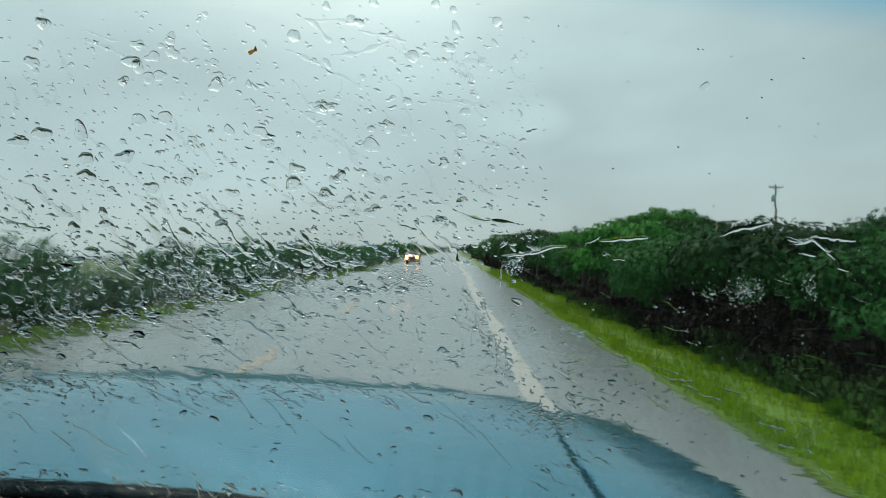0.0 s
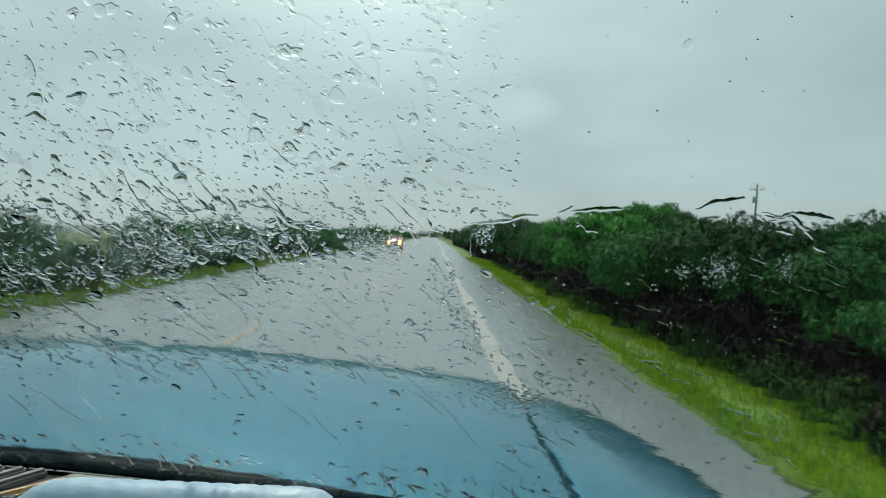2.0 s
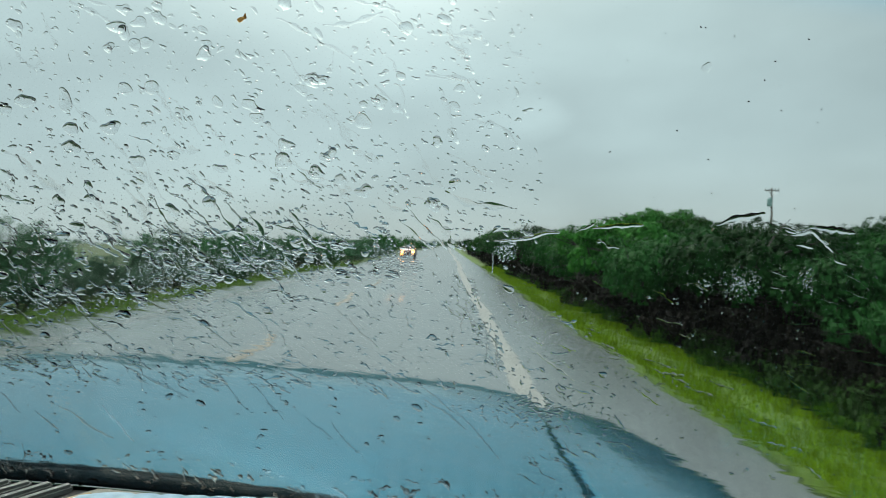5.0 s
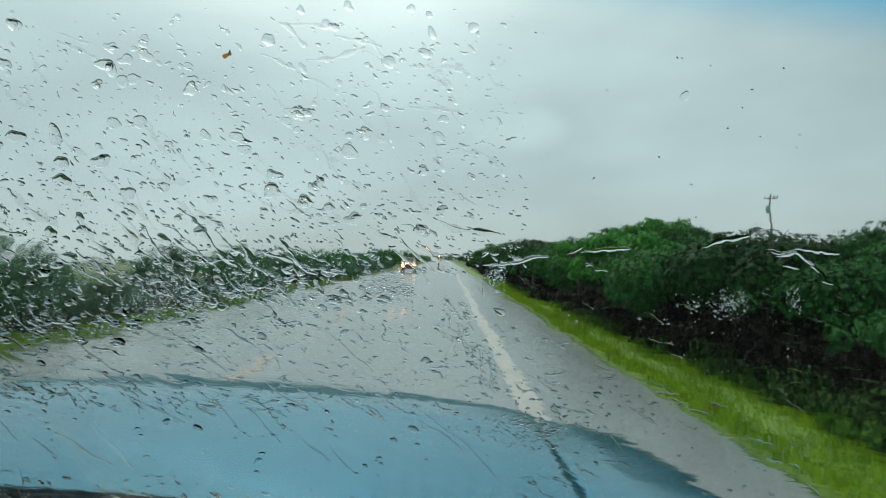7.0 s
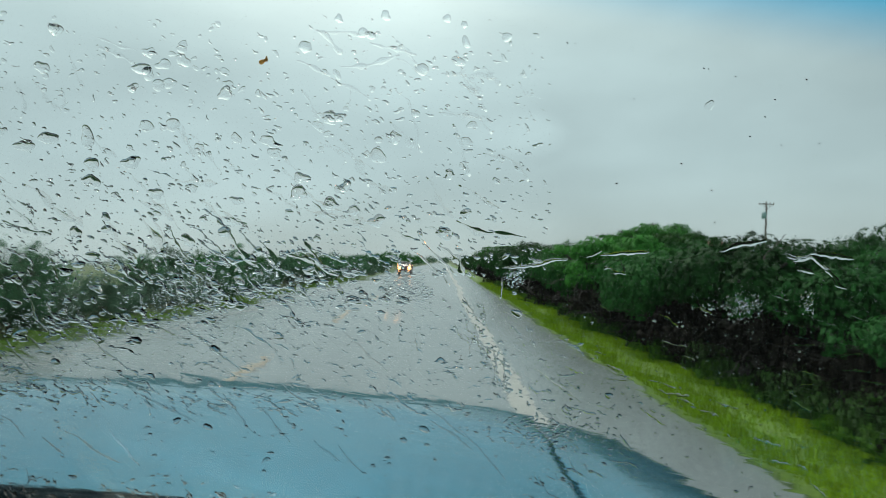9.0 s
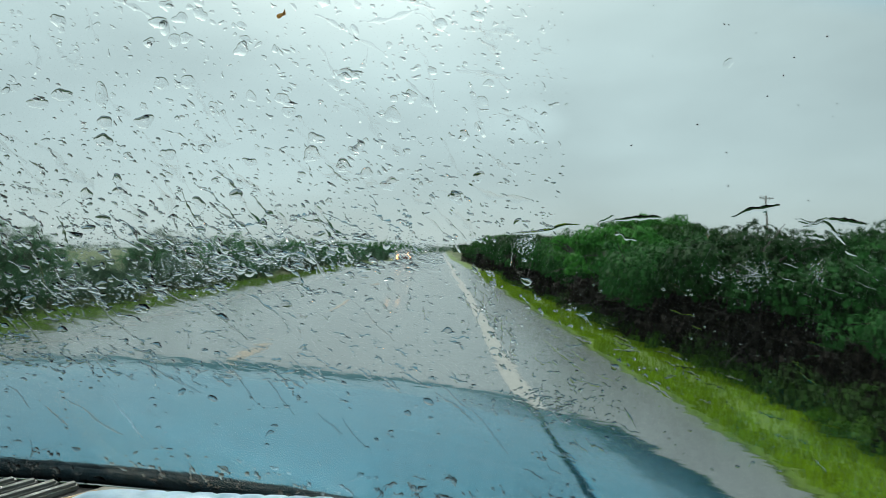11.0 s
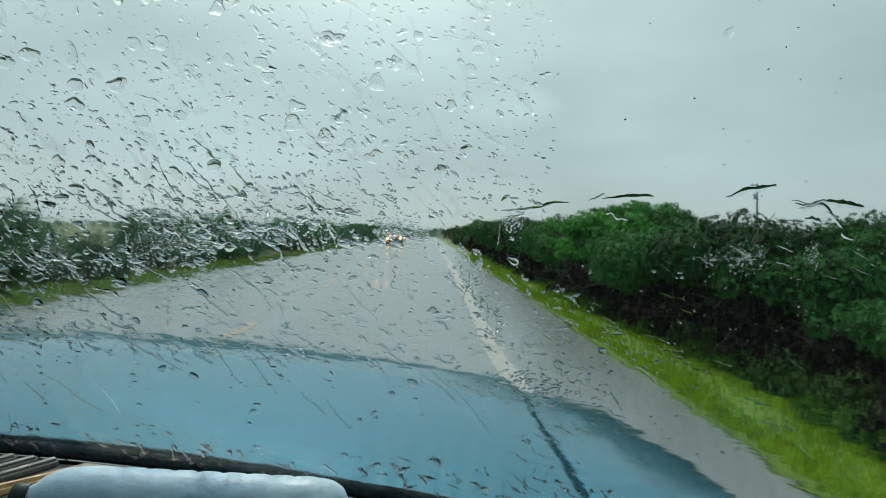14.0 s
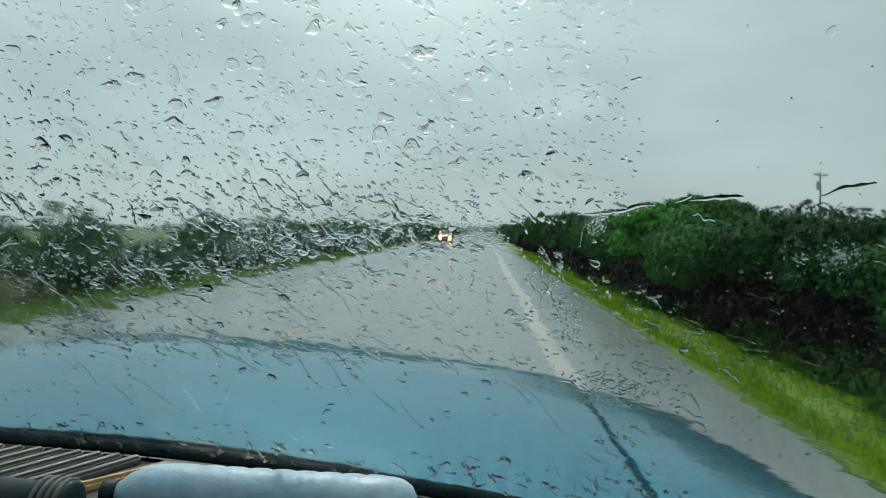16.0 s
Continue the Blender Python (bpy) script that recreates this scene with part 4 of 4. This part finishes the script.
def rain():
    rng = np.random.default_rng(77)
    R, G = rng.random, rng.normal

    # large drops: flat and clear high on the glass, fuller lower down
    def big(r, long, u, w, lean, flat, steep):
        v, f = [], []
        drop(rng, u, w, r, long, lean, v, f, 20, 6, flat, steep, 1.5)
        tagged(link_mesh("raindrop", v, f, M_WATER, True), "large clear raindrop clinging to the windscreen", "raindrop", "large raindrops")

    for _ in range(120):
        u, w = -0.85 + 0.99 * R(), 0.07 + 0.36 * R()
        big(PX * (4.0 + 9.5 * R() ** 2.2), 1.0 + 0.7 * R(), u, w, -0.5 + G() * 0.4, 0.05 + 0.06 * R() ** 1.5, 0.68)
    for _ in range(24):
        u, w = -0.85 + 0.99 * R(), 0.05 + 0.36 * R()
        big(PX * (6.0 + 6.5 * R()), 1.0 + 0.5 * R(), u, w, -0.5 + G() * 0.3, 0.066, 0.5)
    for _ in range(30):
        u, w = -0.74 + 1.0 * R(), -0.36 + 0.40 * R()
        big(PX * (3.0 + 3.5 * R() ** 2), 1.2 + 0.9 * R(), u, w, -0.3 + G() * 0.4, 0.12, 0.5)

    # faint trails of thin water on the upper glass
    v, f = [], []
    for _ in range(80):
        u, w = -0.84 + 0.96 * R(), 0.04 + 0.36 * R()
        rivulet(rng, u, w, PX * (40 + 90 * R()), PX * (3.0 + 6.0 * R()), -0.7 + G() * 0.25, 0.2, v, f, 12, 0.016 + 0.02 * R())
    trails = (v, f)

    # small drops
    v, f = [], []
    for _ in range(1350):
        u = -0.86 + 1.02 * R() ** 1.1
        w = 0.42 - 0.42 * R() ** 0.7
        drop(rng, u, w, PX * (1.2 + 2.1 * R() ** 2), 1.2 + 1.8 * R(), -0.5 + G() * 0.35, v, f, 10, 4, 0.19 - 0.22 * max(0.0, w - 0.1), 0.5, 1.6)
    for _ in range(780):
        u, w = -0.84 + 1.22 * R(), -0.06 - 0.15 * R()
        if u > 0.08 and w > -0.55 * u and R() < 0.88:
            continue
        drop(rng, u, w, PX * (0.9 + 1.6 * R() ** 2), 1.3 + 2.0 * R(), -0.35 + G() * 0.4, v, f, 10, 4, 0.10 + 0.14 * R(), 0.5, 1.6)
    for _ in range(210):
        u, w = -0.84 + 1.35 * R(), -0.2 - 0.18 * R()
        drop(rng, u, w, PX * (1.0 + 1.7 * R() ** 2), 1.3 + 1.6 * R(), -0.3 + G() * 0.4, v, f, 10, 4, 0.03 + 0.07 * R(), 0.5, 1.6)
    for _ in range(20):
        cu, cw = -0.7 + 1.0 * R(), -0.22 - 0.12 * R()
        for _ in range(6):
            drop(rng, cu + G() * 0.012, cw + G() * 0.02, PX * (1.0 + 1.6 * R()), 1.4 + 1.4 * R(), -0.25 + G() * 0.3, v, f, 10, 4, 0.2)
    for _ in range(110):
        u, w = 0.05 + 0.62 * R(), -0.35 + 0.40 * R()
        drop(rng, u, w, PX * (0.7 + 0.9 * R() ** 2), 1.0 + 1.2 * R(), -0.3 + G() * 0.5, v, f, 8, 3)
    tagged(link_mesh("raindrops", v, f, M_WATER, True), "small raindrops spread over the windscreen glass", "raindrops", kind="stuff")

    # fine spray in the band level with the horizon, and in a few fixed patches
    v, f = [], []
    for _ in range(5200):
        u = -0.85 + 0.83 * R()
        w = rng.normal(-0.012 - 0.06 * max(0, -u), 0.020 + 0.045 * max(0, -u))
        if R() < 0.12:
            w = 0.01 + 0.12 * R() ** 1.5
        if noise.noise((u * 14, w * 22, 4.0)) < -0.02:
            continue
        drop(rng, u, w, PX * (0.6 + 1.5 * R() ** 3), 1.0 + 1.1 * R(), -0.3 + G() * 0.5, v, f, 7, 2, 0.2)
    for _ in range(3400):
        u = -0.62 + 0.585 * R() ** 0.8
        w = rng.normal(-0.016 - 0.05 * max(0, -u), 0.013 + 0.026 * max(0, -u))
        if noise.noise((u * 9, w * 15, 8.0)) < 0.0:
            continue
        drop(rng, u, w, PX * (0.6 + 0.9 * R() ** 2), 1.0 + 0.7 * R(), -0.2 + G() * 0.4, v, f, 7, 2, 0.19)
    for cu, cw, ru, rw, cnt in ((0.455, -0.048, 0.034, 0.026, 170), (0.405, -0.05, 0.014, 0.014, 30), (0.555, -0.045, 0.014, 0.022, 60),
                                (0.105, 0.0, 0.018, 0.018, 110), (0.47, -0.09, 0.14, 0.09, 60)):
        for _ in range(cnt):
            a, r = R() * 6.283, R() ** 0.75
            drop(rng, cu + ru * r * math.cos(a), cw + rw * r * math.sin(a), PX * (0.6 + 1.5 * R() ** 2), 1.0 + 0.8 * R(), R() * 3, v, f, 7, 2, 0.17)
    tagged(link_mesh("fine_spray", v, f, M_WATER, True), "fine beads of rain spray clinging to the glass", "raindrops", kind="stuff")

    # running threads and drawn-out drops in the same band
    v, f = trails
    for _ in range(110):
        u = -0.85 + 0.80 * R()
        w = rng.normal(-0.012 - 0.06 * max(0, -u), 0.016 + 0.05 * max(0, -u))
        drop(rng, u, w, PX * (2.0 + 3.4 * R() ** 1.6), 1.5 + 1.4 * R(), -0.25 + G() * 0.3, v, f, 16, 5, 0.22, 0.45, 2.0)
    for _ in range(75):
        u = -0.85 + 0.79 * R()
        w = rng.normal(-0.010 - 0.055 * max(0, -u), 0.014 + 0.045 * max(0, -u))
        drop(rng, u, w, PX * (3.2 + 3.4 * R() ** 1.5), 1.5 + 0.9 * R(), -0.22 + G() * 0.2, v, f, 18, 6, 0.17, 0.5, 1.6)
    for _ in range(48):
        u = -0.86 + 0.78 * R()
        w = rng.normal(0.02 - 0.02 * max(0, -u), 0.028 + 0.05 * max(0, -u))
        rivulet(rng, u, w, PX * (24 + 84 * R() ** 1.5) * (1.0 if u < -0.2 else 0.6), PX * (2.0 + 2.8 * R()), -0.64 + G() * 0.18, 0.32, v, f, 18, 0.2)
    for _ in range(90):
        u = -0.86 + 0.80 * R()
        w = rng.normal(0.05 - 0.05 * max(0, -u), 0.07)
        rivulet(rng, u, w, PX * (9 + 20 * R()), PX * (1.4 + 1.6 * R()), -0.5 + G() * 0.3, 0.4, v, f, 10, 0.24)
    for _ in range(110):
        u, w = -0.76 + 0.96 * R(), -0.075 - 0.13 * R()
        rivulet(rng, u, w, PX * (10 + 34 * R() ** 1.8), PX * (1.2 + 1.7 * R()), -0.5 + G() * 0.3, 0.36, v, f, 13, 0.05 + 0.12 * R())
    # broad pale streaks and flat blots drawn down the glass by the wind
    for _ in range(20):
        u = -0.87 + 0.72 * R()
        w = rng.normal(0.035 - 0.03 * max(0, -u), 0.03 + 0.05 * max(0, -u))
        rivulet(rng, u, w, PX * (36 + 60 * R()), PX * (2.6 + 2.6 * R()), -0.72 + G() * 0.12, 0.16, v, f, 18, 0.09 + 0.06 * R(), 0.7)
    for _ in range(40):
        u = -0.86 + 0.78 * R()
        w = rng.normal(-0.012 - 0.05 * max(0, -u), 0.016 + 0.05 * max(0, -u))
        drop(rng, u, w, PX * (4.0 + 4.5 * R() ** 1.5), 1.2 + 0.8 * R(), -0.3 + G() * 0.3, v, f, 20, 6, 0.075, 0.7, 1.6)
    # streaky wet patches along the front of the hood
    for cu, ru, cw, cnt in ((-0.60, 0.10, -0.172, 55), (-0.25, 0.12, -0.196, 60), (-0.66, 0.06, -0.15, 20)):
        for _ in range(cnt):
            u = rng.normal(cu, ru)
            w = rng.normal(cw - 0.04 * (u - cu), 0.013)
            rivulet(rng, u, w, PX * (10 + 26 * R() ** 1.5), PX * (2.0 + 2.6 * R()), -0.42 + G() * 0.2, 0.2, v, f, 8, 0.04 + 0.08 * R())
    # long faint threads blown across the lower glass
    for _ in range(22):
        u, w = -0.72 + 0.86 * R(), -0.07 - 0.2 * R()
        rivulet(rng, u, w, PX * (50 + 80 * R()), PX * (1.8 + 1.4 * R()), -0.66 + G() * 0.1, 0.1, v, f, 22, 0.022 + 0.025 * R(), 0.6)
    # splashes where the glass meets the cowl
    for _ in range(110):
        u = -0.78 + 1.05 * R()
        w = -0.3336 - 0.075 * (u + 0.7) + 0.010 + G() * 0.012
        rivulet(rng, u, w - 0.006, PX * (8 + 20 * R() ** 1.6), PX * (2.4 + 3.2 * R()), -0.6 + G() * 0.3, 0.25, v, f, 8, 0.13)
    for cu in (-0.66, -0.05, 0.12):
        for _ in range(6):
            rivulet(rng, cu + G() * 0.03, -0.325 - 0.075 * (cu + 0.7) + abs(G()) * 0.02, PX * (20 + 40 * R()), PX * (1.0 + 0.9 * R()), -0.9 + G() * 0.5, 0.4, v, f, 12, 0.2)
    # threads down the painted edge line
    for _ in range(20):
        k = R()
        u, w = 0.015 + 0.085 * k + G() * 0.012, -0.03 - 0.17 * k
        rivulet(rng, u, w, PX * (20 + 50 * R() ** 1.5), PX * (1.8 + 1.8 * R()), -1.1 + G() * 0.2, 0.26, v, f, 16, 0.045 + 0.03 * R())
    for _ in range(60):
        k = R()
        u, w = 0.02 + 0.085 * k + G() * 0.016, -0.03 - 0.17 * k
        drop(rng, u, w, PX * (1.2 + 1.8 * R() ** 2), 1.4 + 1.6 * R(), -0.6 + G() * 0.4, v, f, 12, 4, 0.16, 0.5, 1.8)
    # water pushed sideways along the top of the hedge
    for _ in range(7):
        u, w = 0.08 + 0.54 * R(), 0.030 + G() * 0.012
        rivulet(rng, u, w, PX * (24 + 60 * R()), PX * (3.0 + 3.4 * R() ** 2), -0.14 + G() * 0.16, 0.24, v, f, 18, 0.05, 0.5)
    for u0, w0, ln, wd in ((0.085, 0.014, 120, 4.6), (0.235, 0.034, 90, 5.0), (0.42, 0.040, 90, 6.0), (0.56, 0.036, 80, 6.6)):
        rivulet(rng, u0, w0, PX * ln, PX * wd, -0.06 + G() * 0.05, 0.11, v, f, 26, 0.085, 0.3)
    # spray round the corner of the hood
    for _ in range(190):
        u, w = rng.normal(0.16, 0.045), rng.normal(-0.243, 0.014)
        drop(rng, u, w, PX * (0.8 + 1.4 * R()), 1.3 + 2.5 * R(), G() * 0.7, v, f, 10, 4, 0.13)
    for _ in range(14):
        u, w = 0.11 + 0.24 * R(), -0.235 - 0.12 * R()
        rivulet(rng, u, w, PX * (16 + 44 * R()), PX * (0.9 + 1.5 * R()), -0.6 + G() * 0.25, 0.3, v, f, 12, 0.12)
    # short threads along the verge and over the hedge
    for _ in range(14):
        u = 0.1 + 0.5 * R()
        w = -0.06 - 0.45 * u - 0.06 * R() + 0.035
        rivulet(rng, u, w, PX * (18 + 55 * R()), PX * (1.6 + 2.2 * R()), -0.36 + G() * 0.14, 0.14, v, f, 14, 0.03)
    for _ in range(34):
        u, w = 0.16 + 0.48 * R(), -0.02 - 0.2 * R()
        rivulet(rng, u, w, PX * (14 + 40 * R()), PX * (1.0 + 2.0 * R()), -0.3 + G() * 0.16, 0.12, v, f, 10, 0.03 + 0.03 * R())
    drop(rng, 0.408, 0.276, PX * 8, 1.2, 0.1, v, f, 18, 5, 0.05, 0.5, 1.5)
    drop(rng, 0.090, 0.032, PX * 4, 2.2, 0.5, v, f, 14, 4, 0.2)
    for u0, w0, ln in ((0.083, 0.0, 40), (0.086, 0.004, 46), (-0.150, 0.300, 34)):
        rivulet(rng, u0, w0, PX * ln, PX * 1.1, -1.57, 0.05, v, f)
    tagged(link_mesh("running_water", v, f, M_WATER, True), "thin wandering threads of rainwater on the windscreen", "rivulets", kind="stuff")


def dirt_specks():
    """Dark specks of road dirt stuck to the drier part of the glass."""
    rng = np.random.default_rng(5)
    v, f = [], []
    fixed = ((0.400, 0.336), (0.407, 0.335), (0.560, 0.318), (0.494, 0.257), (0.363, 0.181), (0.262, 0.149), (0.51, 0.285), (0.47, 0.225))
    for i in range(30):
        u, w = fixed[i] if i < len(fixed) else (0.08 + 0.56 * rng.random(), 0.06 + 0.32 * rng.random())
        drop(rng, u, w, PX * (0.55 + (0.6 if i < len(fixed) else 0.5 * rng.random())), 1.0 + 1.2 * rng.random(), -0.3 + rng.normal() * 0.5, v, f, 8, 2, 0.1)
    tagged(link_mesh("dirt_specks", v, f, M_SPECK, True), "tiny dark specks of dirt on the windscreen", "dirt", kind="stuff")


dirt_specks()
rain()


# brown mark taken for an insect splat, built as two small lobes
def leaf_scrap():
    bm = bmesh.new()
    cx, cs = -0.053, 0.8086
    for k, (a, b, ang) in enumerate(((0.0018, 0.0007, 0.45), (0.0010, 0.0004, 1.5))):
        n = glass_normal(cx, cs)
        vs, lo = [], []
        for i in range(12):
            t = 2 * math.pi * i / 12
            q = 1 + 0.25 * math.cos(3 * t + k)
            dx, ds = math.cos(t) * a * q, math.sin(t) * b * q
            c, s = math.cos(ang), math.sin(ang)
            p = on_glass(cx + dx * c - ds * s + 0.002 * k, cs + 1.0 * (dx * s + ds * c) + 0.0015 * k)
            vs.append(bm.verts.new(p + n * (0.0012 + 0.0003 * k)))
            lo.append(bm.verts.new(p + n * (0.0004 + 0.0003 * k)))
        bm.faces.new(vs)
        bm.faces.new(lo[::-1])
        for i in range(12):
            j = (i + 1) % 12
            bm.faces.new((lo[i], lo[j], vs[j], vs[i]))
    return tagged(part("leaf_scrap", bm, M_SCRAP), "tiny brown wet scrap stuck to the windscreen", "leaf")


leaf_scrap()

# ---- dashboard ----


def dashboard():
    def fn(u, v):
        x = CX - 0.92 + 1.84 * u
        b = on_glass(x, -0.005)
        y = b.y - 0.004 - 0.42 * v
        z = 1.143 + lean_z(x) - 0.03 * v - 0.25 * max(0, v - 0.7) ** 1.5
        return (x, y, z)
    v, f = sheet(fn, 40, 16, 0.05)
    dash = tagged(link_mesh("dashboard", v, f, M_TRIM, True), "dark dashboard top with pale defroster vents")
    dash.parent = car
    # slanting vent slats along the foot of the glass
    def slat_mesh(turn, half, mat):
        bm = bmesh.new()
        box(bm, (-0.0078, -half, -0.004), (0.0078, half, 0.010), 0.004, Matrix.Rotation(radians(turn), 4, "Z"))
        me = bpy.data.meshes.new("vent_slat")
        bm.to_mesh(me)
        bm.free()
        me.materials.append(mat)
        return me

    slanted, straight = slat_mesh(-33, 0.072, M_SLAT), slat_mesh(-9, 0.05, M_SLAT)
    for i in range(50):
        x = CX - 0.84 + 0.029 * i
        if -0.535 < x < -0.085:
            continue
        b = on_glass(x, -0.005)
        s = new("vent_slat", slanted if x < -0.5 else straight)
        s.parent = dash
        s.matrix_basis = pose(x, b.y - 0.064, 1.139 + lean_z(x), 4, 4, 0)
    # plain moulding between the two vents, with its tan worn end
    def plate(u, v):
        x = -0.475 + 0.375 * u
        b = on_glass(x, -0.005)
        y = b.y - 0.012 - 0.12 * v
        return (x - 0.09 * v * (1 - u), y, 1.151 + lean_z(x) - 0.03 * v * 0.29 + 0.003 * math.sin(math.pi * v))
    v, f = sheet(plate, 20, 6, 0.012)
    link_mesh("moulding", v, f, M_PLATE, True, dash, "pale worn moulding between the vents")
    bm = bmesh.new()
    box(bm, (-0.008, -0.06, 0.0), (0.008, 0.06, 0.016), 0.005, Matrix.Translation((-0.505, 0.868, 1.140)) @ Matrix.Rotation(radians(-43), 4, "Z"))
    part("vent_frame_end", bm, M_TAN, dash, "tan edge of the defroster vent")
    return dash


dashboard()


def water_bottle():
    root = new("water_bottle")
    prof = [(0.012, 0.018), (0.014, 0.022), (0.024, 0.032), (0.0325, 0.05), (0.0358, 0.072)]
    for i in range(9):
        h = 0.085 + 0.026 * i
        prof += [(0.0365, h), (0.0365, h + 0.014), (0.0350, h + 0.019)]
    prof += [(0.0355, 0.318), (0.0325, 0.331), (0.026, 0.341), (0.015, 0.347), (0.004, 0.349)]
    v, f = lathe(prof, 28, "x")
    link_mesh("bottle_body", v, f, M_BOTTLE, True, root, "pale blue ribbed plastic")
    v, f = lathe([(0.013, 0.003), (0.0145, 0.005), (0.0145, 0.017), (0.013, 0.019)], 20, "x")
    link_mesh("cap", v, f, M_BLACK, True, root, "dark screw cap")
    root.matrix_basis = pose(-0.487, 0.794, 1.162 + lean_z(-0.487), 0, math.degrees(math.atan(ROLL)) + 0.4, 8.5)
    root.scale = (1.16, 1.08, 1.08)
    return tagged(root, "pale blue plastic water bottle lying on the dashboard", "bottle")


water_bottle()


def flashlight():
    root = new("flashlight")
    v, f = lathe([(0.02, -0.34), (0.026, -0.335), (0.026, -0.06), (0.031, -0.05), (0.031, -0.012), (0.026, -0.008)], 24, "x")
    link_mesh("barrel", v, f, M_BLACK, True, root)
    for i in range(4):
        v, f = lathe([(0.031, -0.047 + 0.009 * i), (0.0335, -0.046 + 0.009 * i), (0.0335, -0.042 + 0.009 * i), (0.031, -0.041 + 0.009 * i)], 24, "x")
        link_mesh("grip_ring", v, f, M_DASH, True, root)
    root.matrix_basis = pose(-0.482, 0.745, 1.162 + lean_z(-0.482), 0, math.degrees(math.atan(ROLL)), 0)
    return tagged(root, "black ring-gripped flashlight lying on the dashboard", "flashlight")


flashlight()
